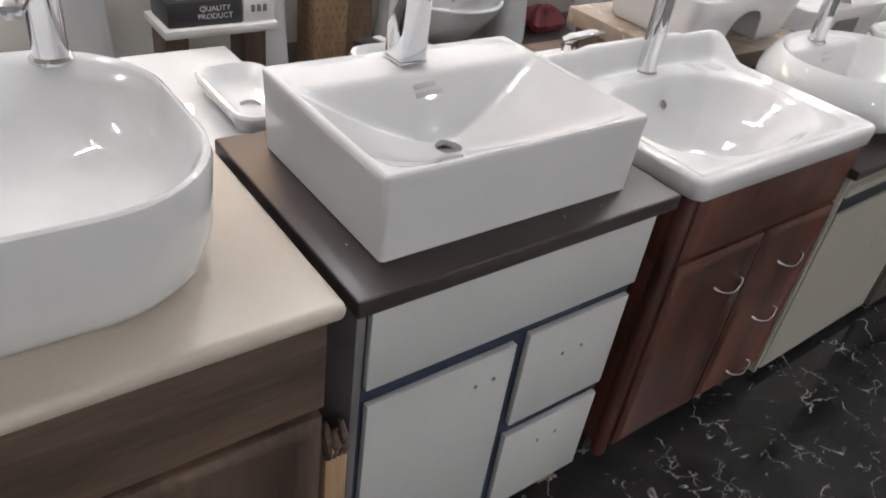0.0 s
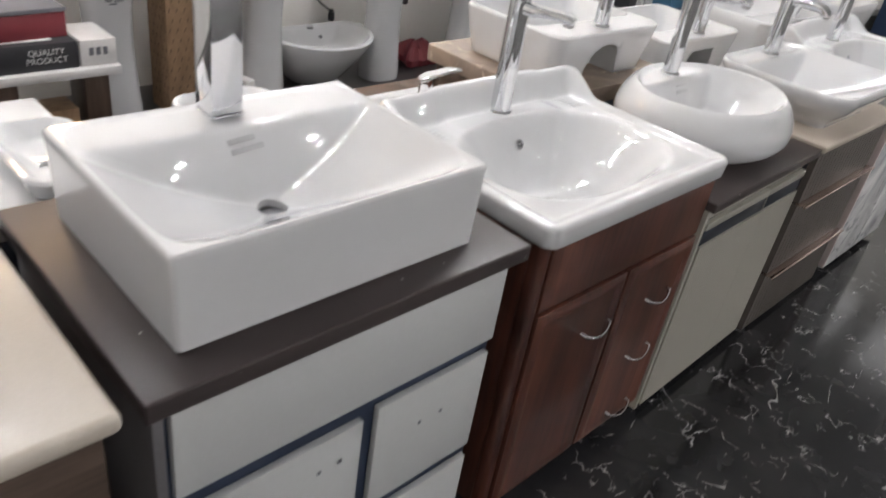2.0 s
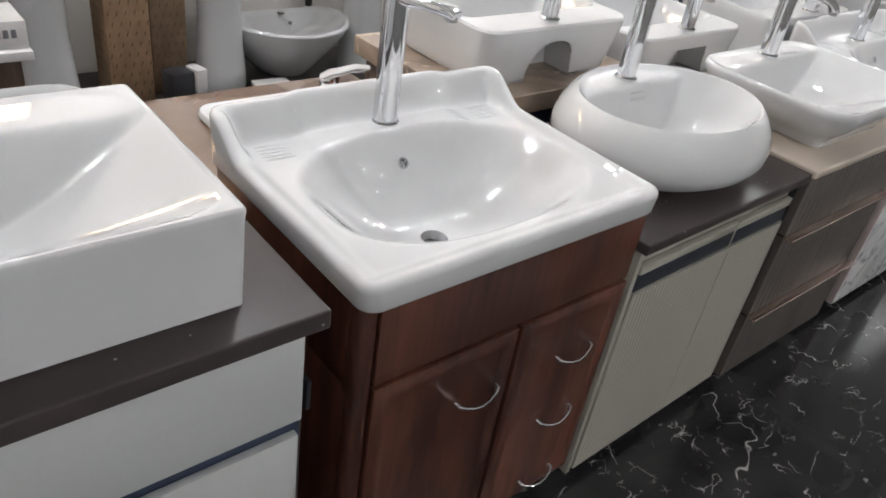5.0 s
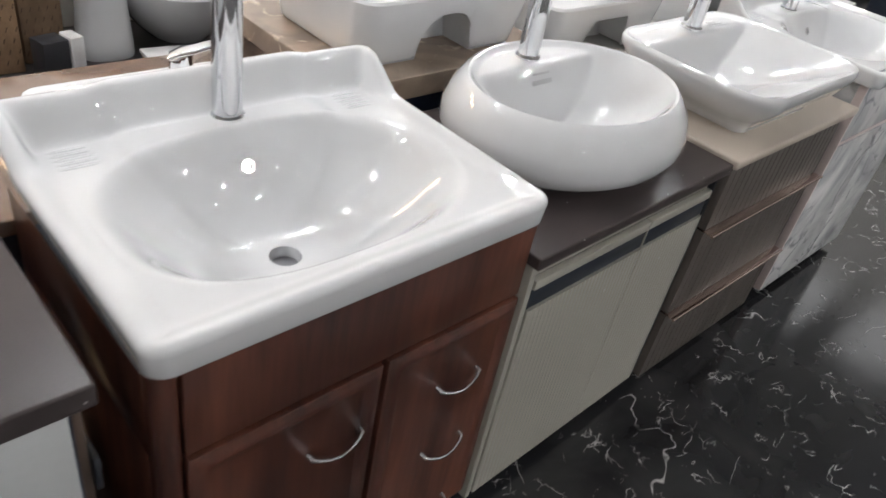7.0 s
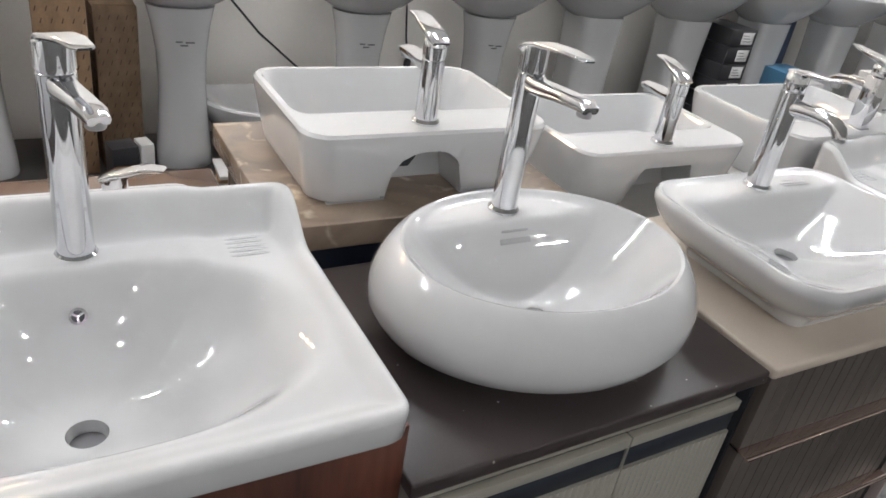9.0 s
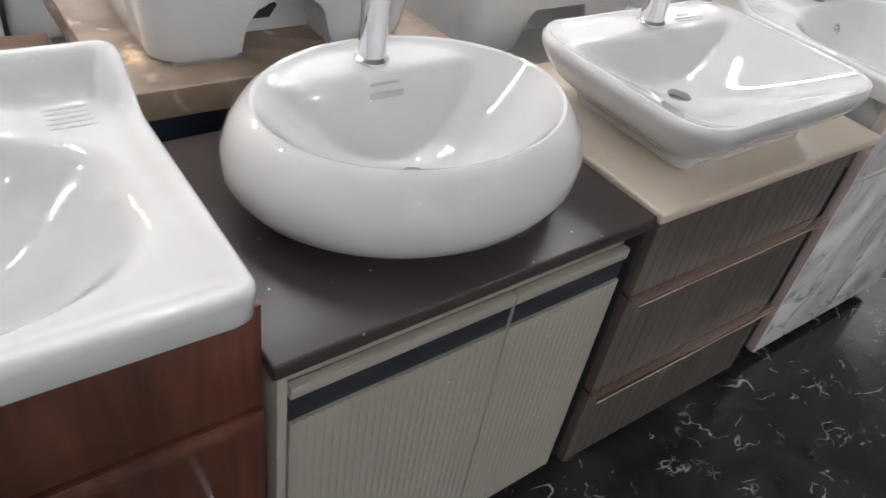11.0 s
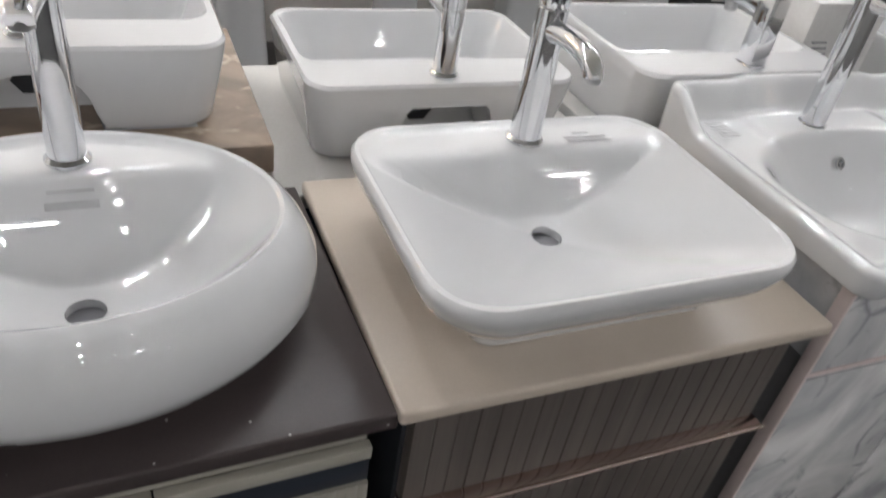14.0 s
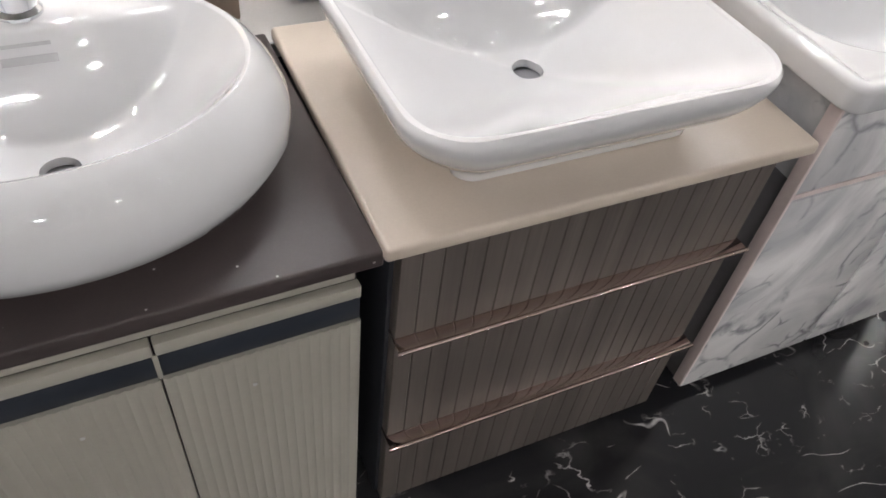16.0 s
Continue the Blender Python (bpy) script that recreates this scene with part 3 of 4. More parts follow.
def shelf_top_basin(name, x0, x1, y0, y1, zr, label):
    """Counter-top basin: wide bowl with a soft edge, raised tap platform, ridged soap ledges, rounded rim and a swept-up back edge."""
    cx, cy, hx, hy, r = (x0 + x1) / 2, (y0 + y1) / 2, (x1 - x0) / 2, (y1 - y0) / 2, 0.028
    bx, by, ba, bb, power = cx, y0 + 0.220, hx - 0.046, 0.176, 2.7
    dx, dy, dr, zd = cx - 0.008, y0 + 0.226, 0.0245, zr - 0.140
    rim = 0.011

    def deck(x, y):
        qx, qy = abs(x - cx) - hx + r, abs(y - cy) - hy + r
        d = r - (math.hypot(max(qx, 0), max(qy, 0)) + min(max(qx, qy), 0))
        side = hx - abs(x - cx)
        z = zr - 0.009 * smooth(0.010, 0.042, d)
        if d < rim:
            z -= rim - math.sqrt(max(0.0, rim * rim - (rim - d) ** 2))
        z += 0.007 * smooth(0.185, 0.150, abs(x - cx)) * smooth(y1 - 0.155, y1 - 0.125, y)
        z += 0.052 * smooth(y1 - 0.058, y1 - 0.016, y)
        z += 0.050 * (1 - smooth(0.016, 0.045, side)) * smooth(y1 - 0.125, y1 - 0.03, y) * (1 - smooth(y1 - 0.058, y1 - 0.016, y))
        return z

    def round_bowl(a):
        q = (abs(math.cos(a) / ba) ** power + abs(math.sin(a) / bb) ** power) ** (-1 / power)
        return Vector((bx + q * math.cos(a), by + q * math.sin(a), 0))

    def fall(u):
        v = (math.sqrt(u * u + 0.0196) - 0.14) / (math.sqrt(1.0196) - 0.14)
        return 1 - (1 - v) ** 2.3

    edge = rr(cx, cy, hx, hy, r, 0, 8, 30)
    lips = [round_bowl(math.atan2(p.y - by, p.x - bx)) for p in edge]
    t = thing(name, (cx, cy, zr - 0.075), label, "wash basin")
    rings = []
    for dz, inset in ((-0.046, 0.012), (-0.046, 0.004), (-0.041, 0.001), (-0.012, 0.0)):
        e = rr(cx, cy, hx - inset, hy - inset, r, 0, 8, 30)
        rings.append([Vector((p.x, p.y, zr + dz + (0.0 if dz < -0.02 else max(0.0, deck(q.x, q.y) - zr + rim)))) for p, q in zip(e, edge)])
    for k in range(31):
        f = (k / 30) ** 1.4
        rings.append([Vector((v.x, v.y, deck(v.x, v.y))) for v in (p.lerp(q, f) for p, q in zip(edge, lips))])
    for k in range(1, 33):
        u = k / 32
        ring = []
        for q in lips:
            a = math.atan2(q.y - dy, q.x - dx)
            v = q.lerp(Vector((dx + dr * math.cos(a), dy + dr * math.sin(a), 0)), u)
            z = deck(q.x, q.y)
            ring.append(Vector((v.x, v.y, z - (z - zd) * fall(u))))
        rings.append(ring)
    rings.append([Vector((p.x, p.y, p.z - 0.006)) for p in rings[-1]])
    rings.append([Vector((dx + (p.x - dx) * 0.9, dy + (p.y - dy) * 0.9, p.z - 0.012)) for p in rings[-1]])
    part("bowl", loft(rings, start=False, end=False), CERAMIC, t)
    drain(t, dx, dy, rings[-1][0].z + 0.032, dr)
    for sx in (-1, 1):
        for k in range(5):
            y = y1 - 0.064 - 0.012 * k
            xa, xb = cx + sx * (hx - 0.115), cx + sx * (hx - 0.052)
            part("soap_ridge", sweep([(xa + (xb - xa) * q, y, deck(xa + (xb - xa) * q, y) - 0.0012) for q in (0.0, 0.25, 0.5, 0.75, 1.0)], [0.001, 0.0032, 0.0034, 0.0032, 0.001], 8), CERAMIC, t)
    u = 1 - 0.128 / bb
    zb = deck(bx, by + bb)
    overflow(t, cx, by + 0.131, zb - (zb - zd) * fall(u) + 0.003, 60)
    return t


def notched(name, x0, x1, y0, y1, z0, z1, r, notch, label, taper=0.02, lip=0.014):
    """Vessel basin seen from behind, with a cut-out for the waste in its back wall; its tap ledge is on the low-y side."""
    cx, cy, hx, hy = (x0 + x1) / 2, (y0 + y1) / 2, (x1 - x0) / 2, (y1 - y0) / 2
    na, ne = 8, 40

    def cut(ring):
        out = []
        for p in ring:
            z = p.z
            if p.y < cy - hy * 0.55:
                z = max(z, notch(p.x - cx) + z0)
            out.append(Vector((p.x, p.y, z)))
        return out

    H = z1 - z0
    outer = []
    for f, ins, rad in ((0.0, taper + 0.012, r), (0.015, taper + 0.004, r), (0.06, taper, r), (0.2, taper * 0.85, r), (0.4, taper * 0.6, r), (0.6, taper * 0.35, r), (0.8, taper * 0.12, r), (0.96, 0.0, r), (1.0, 0.004, r)):
        outer.append(cut(rr(cx, cy, hx - ins, hy - ins, rad, z0 + f * H, na, ne)))
    ic, ih = cy + 0.045, hy - 0.045
    inner = []
    for dz, ins, rad in ((0.0, lip, r * 0.9), (-0.006, lip + 0.004, r * 0.9), (-0.3 * H, lip + 0.016, r), (-0.62 * H, lip + 0.035, r), (-0.70 * H, lip + 0.06, r), (-0.73 * H, lip + 0.11, r * 0.8)):
        inner.append(rr(cx, ic, hx - ins, ih - ins, rad, z1 + dz, na, ne))
    inner.append(rr(cx, ic, 0.022, 0.022, 0.022, z1 - 0.75 * H, na, ne))
    t = thing(name, (cx, cy, z0), label, "wash basin", "vessel basins on the rear counters")
    rings = outer + inner + [[Vector((p.x, p.y, p.z - 0.012)) for p in inner[-1]]]
    bm = loft(rings, start=False, end=False)
    part("bowl", bm, CERAMIC, t)
    # roof and inner wall of the recess
    xs = [i / 40 * 2 - 1 for i in range(41)]
    w = hx - taper - r * 0.6
    bm = bmesh.new()
    front, back = [], []
    for s in xs:
        z = z0 + max(0.0, notch(s * w))
        front.append(bm.verts.new((cx + s * w, y0 + taper * 0.8 + 0.006, z)))
        back.append(bm.verts.new((cx + s * w, y0 + 0.11, z)))
    base = [bm.verts.new((cx + s * w, y0 + 0.11, z0)) for s in xs]
    for i in range(40):
        bm.faces.new((front[i], front[i + 1], back[i + 1], back[i]))
        if back[i].co.z > z0 + 1e-4 or back[i + 1].co.z > z0 + 1e-4:
            bm.faces.new((back[i], back[i + 1], base[i + 1], base[i]))
    bmesh.ops.remove_doubles(bm, verts=bm.verts, dist=1e-5)
    bmesh.ops.dissolve_degenerate(bm, edges=bm.edges, dist=1e-6)
    rec = part("recess", bm, CERAMIC, t, "hollow for the waste pipe")
    # flat charcoal plate painted for the dark inside of the waste hole
    hole = loft([[Vector((cx - 0.02 + p.x * 0.03, y0 + 0.108 - k, z0 + 0.045 + p.y * 0.024)) for p in oval(0, 0, 1, 1, 0, 6)] for k in (0.0, 0.001)])
    part("waste_hole", hole, CHARCOAL, rec)
    return t


def arch(width, height, p=2.2, off=0.0):
    return lambda x: height * max(0.0, 1 - abs((x - off) / width) ** p) ** (1 / p) if abs(x - off) < width else 0.0


def trapeze(top, foot, height):
    return lambda x: height if abs(x) < top else (height * max(0.0, 1 - (abs(x) - top) / (foot - top)) if abs(x) < foot else 0.0)


# ---------------------------------------------------------------- cabinets
def worktop(name, x0, x1, y0, y1, z1, th, material, label, round_=0.006, turn=0.0, dy=0.0):
    t = thing(name, ((x0 + x1) / 2, (y0 + y1) / 2, z1 - th), label, "worktop", turn=turn)
    t.location.y += dy
    part("slab", box(x0, x1, y0, y1, z1 - th, z1, round_, seg=3), material, t)
    return t


def fluted(x0, x1, y, z0, z1, th, pitch, depth, groove, soft=False):
    """A door leaf with upright flutes in its face."""
    bm = bmesh.new()
    prof = []
    n = max(1, round((x1 - x0) / pitch))
    p = (x1 - x0) / n
    for i in range(n):
        a = x0 + i * p
        if soft:
            for k in range(6):
                prof.append((a + p * k / 6, y - depth * math.sin(math.pi * k / 6)))
        else:
            prof += [(a, y + depth), (a + groove * 0.4, y), (a + p - groove * 0.6, y), (a + p - groove * 0.2, y + depth)]
    prof.append((x1, y + (0 if soft else depth)))
    top = [bm.verts.new((x, yy, z1)) for x, yy in prof]
    bot = [bm.verts.new((x, yy, z0)) for x, yy in prof]
    for i in range(len(prof) - 1):
        bm.faces.new((bot[i], bot[i + 1], top[i + 1], top[i]))
    bt = [bm.verts.new(c) for c in ((x0, y + th, z1), (x1, y + th, z1), (x1, y + th, z0), (x0, y + th, z0))]
    bm.faces.new((bt[0], bt[1], *reversed(top)))
    bm.faces.new((bt[3], *bot, bt[2])[::-1])
    bm.faces.new((bt[0], top[0], bot[0], bt[3]))
    bm.faces.new((bt[1], bt[2], bot[-1], top[-1]))
    bm.faces.new((bt[0], bt[3], bt[2], bt[1]))
    return bm


# a steel screw head; in INK, a dark disc drawn for an empty hole
def screw_or_hole(x, y, z, parent, material=None, r=0.003):
    bm = cyl(0, 0, 0, 0.0015, r, None, 10, 0.0005)
    bm.transform(Matrix.Translation((x, y, z)) @ Matrix.Rotation(radians(90), 4, "X"))
    part("screw_or_hole", bm, material or STEEL, parent)


def raised_door(x0, x1, y, z0, z1, th=0.018):
    """A slab door whose field stands proud inside a routed groove."""
    bm = box(x0, x1, y, y + th, z0, z1, 0.003)
    rings = []
    for dy, ins in ((0.0, 0.0), (-0.004, 0.008), (-0.004, 0.020), (0.0, 0.026)):
        c, d = ((x0 + x1) / 2, (z0 + z1) / 2)
        hx, hz = (x1 - x0) / 2 - 0.004 - ins, (z1 - z0) / 2 - 0.004 - ins
        rings.append([Vector((c + p.x, y + dy - 0.0005, d + p.y)) for p in rr(0, 0, hx, hz, 0.012, 0, 3, 1)])
    loft(rings, bm, start=False, end=True)
    return bm


def bow_handle(x, y, z, parent):
    pts = [(x - 0.045, y, z), (x - 0.0445, y - 0.010, z - 0.001), (x - 0.036, y - 0.015, z - 0.005), (x - 0.018, y - 0.020, z - 0.010), (x, y - 0.022, z - 0.012), (x + 0.018, y - 0.020, z - 0.010), (x + 0.036, y - 0.015, z - 0.005), (x + 0.0445, y - 0.010, z - 0.001), (x + 0.045, y, z)]
    return part("handle", sweep(pts, [0.0055, 0.0045, 0.0032, 0.0028, 0.0027, 0.0028, 0.0032, 0.0045, 0.0055], 10), CHROME, parent, "chrome bow handle")


BACK = 1.085
# first unit: walnut with a cream top
t = thing("vanity_cabinet", (-0.1, 0.84, 0), "greyed walnut vanity cabinet with a raised panel door", "cabinet", "vanity cabinets")
part("body", box(-0.53, 0.345, 0.615, BACK, 0.06, 0.8105, 0.002), WALNUT, t)
part("apron", box(-0.53, 0.346, 0.600, 0.6145, 0.645, 0.810, 0.003), WALNUT, t)
part("door", raised_door(-0.10, 0.343, 0.598, 0.09, 0.632, 0.0165), WALNUT_UP, t)
part("door", raised_door(-0.53, -0.105, 0.598, 0.09, 0.632, 0.0165), WALNUT_UP, t)
part("toe_board", box(-0.52, 0.34, 0.66, BACK, 0.0, 0.059, 0.001), CHARCOAL, t)
worktop("worktop", -0.54, 0.362, 0.578, 1.10, 0.838, 0.027, CREAM_STONE, "cream stone worktop with a rounded front edge on the walnut cabinet", 0.011)
V0X, V0Y, V0Z = -0.03, 0.868, 0.838
vessel("wash_basin",
       [rr(V0X, V0Y, 0.262, 0.188, 0.13, V0Z, 10, 10), rr(V0X, V0Y, 0.282, 0.208, 0.145, V0Z + 0.004, 10, 10), rr(V0X, V0Y, 0.296, 0.221, 0.155, V0Z + 0.022, 10, 10), rr(V0X, V0Y, 0.302, 0.226, 0.158, V0Z + 0.06, 10, 10), rr(V0X, V0Y, 0.306, 0.228, 0.16, V0Z + 0.140, 10, 10), rr(V0X, V0Y, 0.304, 0.226, 0.158, V0Z + 0.150, 10, 10), rr(V0X, V0Y, 0.300, 0.222, 0.155, V0Z + 0.153, 10, 10)],
       [rr(V0X, V0Y, 0.297, 0.219, 0.153, V0Z + 0.152, 10, 10), rr(V0X, V0Y - 0.004, 0.294, 0.212, 0.152, V0Z + 0.147, 10, 10), rr(V0X, V0Y - 0.012, 0.287, 0.198, 0.15, V0Z + 0.128, 10, 10), rr(V0X, V0Y - 0.02, 0.270, 0.176, 0.14, V0Z + 0.09, 10, 10), rr(V0X, V0Y - 0.02, 0.225, 0.140, 0.12, V0Z + 0.055, 10, 10), rr(V0X, V0Y - 0.02, 0.12, 0.08, 0.07, V0Z + 0.042, 10, 10), rr(V0X, V0Y - 0.02, 0.022, 0.022, 0.022, V0Z + 0.038, 10, 10)],
       "glossy white rounded vessel basin on the cream worktop")
lever_tap("faucet", (0.165, 1.066, V0Z + 0.146), 0.20, 0.11, 0.03, -25, 0.024, 0.06, "chrome single lever tap behind the rounded basin")

# second unit: white and navy with a dark top
t = thing("vanity_cabinet", (0.73, 0.85, 0), "white lacquered vanity cabinet with navy gaps and no handles", "cabinet", "vanity cabinets")
part("body", box(0.425, 1.028, 0.642, BACK, 0.075, 0.7715, 0.002), NAVY, t, "navy blue carcass")
part("side_board", box(0.410, 0.4245, 0.634, BACK, 0.075, 0.7715, 0.001), BOARD_AND_SHADE, t, "dark grey side board")
part("top_panel", box(0.431, 1.022, 0.628, 0.641, 0.605, 0.770, 0.0015), WHITE_LACQUER, t)
d = part("door", box(0.436, 0.736, 0.628, 0.641, 0.082, 0.568, 0.0015), WHITE_LACQUER, t)
# dark discs painted for the shaded empty holes in the white fronts
screw_or_hole(0.655, 0.628, 0.505, d, INK, 0.0042), screw_or_hole(0.695, 0.628, 0.505, d, INK, 0.0042)
d = part("drawer", box(0.766, 1.018, 0.628, 0.641, 0.342, 0.576, 0.0015), WHITE_LACQUER, t)
screw_or_hole(0.865, 0.628, 0.49, d, INK, 0.0042), screw_or_hole(0.915, 0.628, 0.49, d, INK, 0.0042)
d = part("drawer", box(0.766, 1.018, 0.628, 0.641, 0.080, 0.309, 0.0015), WHITE_LACQUER, t)
screw_or_hole(0.865, 0.628, 0.245, d, INK, 0.0042), screw_or_hole(0.915, 0.628, 0.245, d, INK, 0.0042)
for fx in (0.47, 0.985):
    part("foot", box(fx - 0.025, fx + 0.025, 0.66, 0.72, 0.0, 0.0745, 0.003), RAW_WOOD, t, "raw wooden foot")
part("side_board", box(1.0285, 1.044, 0.665, BACK, 0.075, 0.7715, 0.001), WALNUT_UP, t, "bare brown side board")
brk = part("bracket", box(1.0445, 1.052, 0.655, 0.695, 0.585, 0.640, 0.001), CHARCOAL, t, "small dark metal hanging bracket")
bm = cyl(0, 0, 0, 0.004, 0.009, None, 16)
bm.transform(Matrix.Translation((1.052, 0.672, 0.612)) @ Matrix.Rotation(radians(90), 4, "Y"))
part("bolt", bm, CHARCOAL, brk)
worktop("worktop", 0.395, 1.048, 0.610, 1.10, 0.803, 0.031, DARK_STONE, "dark brown quartz worktop on the white cabinet", 0.004)
B = dict(na=6, ne=36)
Q = lambda ins, dy, r, z: rr(0.709, 0.852 + dy, 0.252 - ins, 0.191 - ins, r, z, **B)


def square_inside(x, y, s):
    bowl = 0.842 + 0.1035 * squarish(x, y, s, 0.707, 0.853, 0.242, 0.246, 0.184, 0.182, 8.0) ** 1.4
    m = 0.9445 - 1.55 * past(0.943 - y)
    k = 0.012
    h = max(k - abs(bowl - m), 0.0) / k
    return max(bowl, m) + h * h * k * 0.25


field_vessel("wash_basin",
             [Q(0.008, 0, 0.008, 0.804), Q(0.004, 0, 0.008, 0.808), Q(0.001, 0, 0.008, 0.93), Q(0.0, 0, 0.008, 0.941), Q(0.0012, 0, 0.008, 0.9445), Q(0.004, 0, 0.007, 0.9465)],
             Q(0.008, 0, 0.006, 0), square_inside, 0.707, 0.853, "glossy white rectangular vessel basin with sharp edges on dark worktop", 100)
square_tap("faucet", (0.700, 0.995, 0.946), 0.315, 0.125, 0.052, 0, "tall square chrome tap with a flat spout")
t = thing("overflow_badge", (0.70, 0.944, 0.916), "worn grey printed mark inside the rectangular basin", "sticker")
for k, (w, dz) in enumerate(((0.046, 0.004), (0.056, -0.008))):
    bm = box(-w / 2, w / 2, -0.0045, 0.0045, 0, 0.0008, 0.0003)
    bm.transform(Matrix.Translation((0.700 + 0.006 * k, 0.9285 + dz * 0.75, 0.9215 + dz)) @ Matrix.Rotation(radians(53), 4, "X") @ Matrix.Rotation(radians(4), 4, "Z"))
    part("printed_bar", bm, STICKER, t)

# third unit: mahogany with an inset basin
t = thing("vanity_cabinet", (1.41, 0.86, 0), "red mahogany vanity cabinet with chrome bow handles", "cabinet", "vanity cabinets")
part("body", box(1.105, 1.722, 0.638, BACK - 0.01, 0.075, 0.605, 0.002), MAHOGANY, t)
for sx in (1.105, 1.706):
    part("side_panel", box(sx, sx + 0.016, 0.638, BACK - 0.01, 0.6055, 0.776, 0.001), MAHOGANY, t)
part("back_panel", box(1.1215, 1.7055, BACK - 0.026, BACK - 0.01, 0.6055, 0.776, 0.001), MAHOGANY, t)
part("corner_post", loft([rr(1.1195, 0.639, 0.017, 0.017, 0.012, z, 4, 1) for z in (0.05, 0.776)]), MAHOGANY, t)
part("apron", box(1.138, 1.728, 0.622, 0.6375, 0.612, 0.777, 0.003), MAHOGANY, t)
d = part("door", raised_door(1.138, 1.438, 0.618, 0.075, 0.606), MAHOGANY, t)
bow_handle(1.359, 0.617, 0.493, d)
d = part("door", raised_door(1.448, 1.728, 0.618, 0.075, 0.606), MAHOGANY, t)
for hz in (0.484, 0.312, 0.122):
    bow_handle(1.610, 0.617, hz, d)
part("toe_board", box(1.12, 1.71, 0.68, BACK - 0.01, 0.0, 0.074, 0.001), CHARCOAL, t)
shelf_top_basin("wash_basin", 1.093, 1.722, 0.600, 1.092, 0.820, "glossy white inset basin with a swept-up back edge on mahogany")
lever_tap("faucet", (1.417, 1.031, 0.812), 0.30, 0.115, 0.000, 15, 0.0235, 0.03, "tall round chrome lever tap on the swept-back basin")

# fourth unit: cream with a dark top
t = thing("vanity_cabinet", (2.05, 0.86, 0), "cream fluted vanity cabinet with dark recessed grip strips", "cabinet", "vanity cabinets", 1.3)
t.location.y -= 0.006
part("body", box(1.752, 2.358, 0.648, BACK, 0.04, 0.672, 0.002), CHARCOAL, t)
part("side_panel", box(1.738, 1.7515, 0.630, BACK, 0.03, 0.672, 0.001), CREAM_PAINT, t)
part("top_rail", box(1.753, 2.352, 0.638, 0.6475, 0.633, 0.672, 0.001), CREAM_PAINT, t)
for xa, xb, top in ((1.753, 2.1115, 0.652), (2.1140, 2.356, 0.640)):
    d = part("door", fluted(xa, xb, 0.626, 0.045, 0.5645, 0.019, 0.0135, 0.0016, 0.006, True), CREAM_PAINT, t)
    screw_or_hole((xa + xb) / 2 + (0.08 if xa < 2 else -0.02), 0.625, 0.50, d)
    part("grip_strip", box(xa, xb, 0.630, 0.6475, 0.5655, 0.6105, 0.001), STRIP_NAVY, d, "dark navy grip recess")
    part("upper_rail", box(xa, xb, 0.625, 0.6395, 0.611, 0.632, 0.002), CREAM_PAINT, d)
part("divider", box(2.1095, 2.1155, 0.627, 0.6295, 0.5655, 0.6105, 0.0005), CREAM_PAINT, t)
worktop("worktop", 1.724, 2.378, 0.612, 1.10, 0.698, 0.025, DARK_STONE, "dark brown quartz worktop on the cream cabinet", 0.004, 1.3, -0.006)
CX, CY, Z = 2.062, 0.852, 0.699
O = lambda hx, hy, z: oval(CX, CY, hx, hy, Z + z, 160)


def oval_inside(x, y, s):
    bowl = Z + 0.016 + 0.131 * s ** 1.75
    deck = Z + 0.139
    m = deck - 1.9 * past(CY + 0.0983 - y)
    k = 0.012
    h = max(k - abs(bowl - m), 0.0) / k
    z = max(bowl, m) + h * h * k * 0.25
    return z


field_vessel("wash_basin",
             [O(0.155, 0.115, 0.0), O(0.200, 0.156, 0.003), O(0.240, 0.194, 0.016), O(0.267, 0.219, 0.038), O(0.278, 0.229, 0.062), O(0.275, 0.226, 0.090), O(0.262, 0.214, 0.118), O(0.248, 0.199, 0.138), O(0.240, 0.190, 0.146), O(0.236, 0.185, 0.149)],
             O(0.231, 0.180, 0), oval_inside, CX + 0.006, CY - 0.012, "glossy white oval vessel basin with a bulging wall", 100, 0.023)
lever_tap("faucet", (2.066, 0.985, 0.837), 0.285, 0.148, -0.012, -2, 0.022, 0.03, "tall round chrome lever tap on the oval basin")
t = thing("basin_sticker", (2.06, 0.94, 0.795), "small grey maker's sticker inside the oval basin", "sticker")
for w, hh, dz in ((0.052, 0.0045, 0.012), (0.060, 0.010, -0.003)):
    bm = box(-w / 2, w / 2, -hh / 2, hh / 2, 0, 0.0008, 0.0003)
    bm.transform(Matrix.Translation((2.066, 0.9345 + dz * 0.53, 0.807 + dz)) @ Matrix.Rotation(radians(62), 4, "X"))
    part("printed_bar", bm, STICKER, t)

# fifth unit: taupe fluted drawers with a beige top
t = thing("vanity_cabinet", (2.71, 0.86, 0), "taupe fluted vanity cabinet with bronze metal drawer lips", "cabinet", "vanity cabinets")
part("body", box(2.402, 3.006, 0.642, BACK, 0.02, 0.685, 0.002), CHARCOAL, t)
for za, zb in ((0.509, 0.684), (0.250, 0.5015), (0.022, 0.2425)):
    d = part("drawer", fluted(2.408, 3.000, 0.622, za, zb, 0.0195, 0.0296, 0.0022, 0.0035), TAUPE, t)
for zb in (0.508, 0.249):
    bm = box(2.406, 3.004, 0.6008, 0.641, zb - 0.004, zb, 0.0008)
    sweep([(2.404, 0.599, zb - 0.0025), (3.006, 0.599, zb - 0.0025)], 0.0036, 12, bm)
    part("drawer_lip", bm, ROSE_METAL, t, "rose bronze metal grip lip")
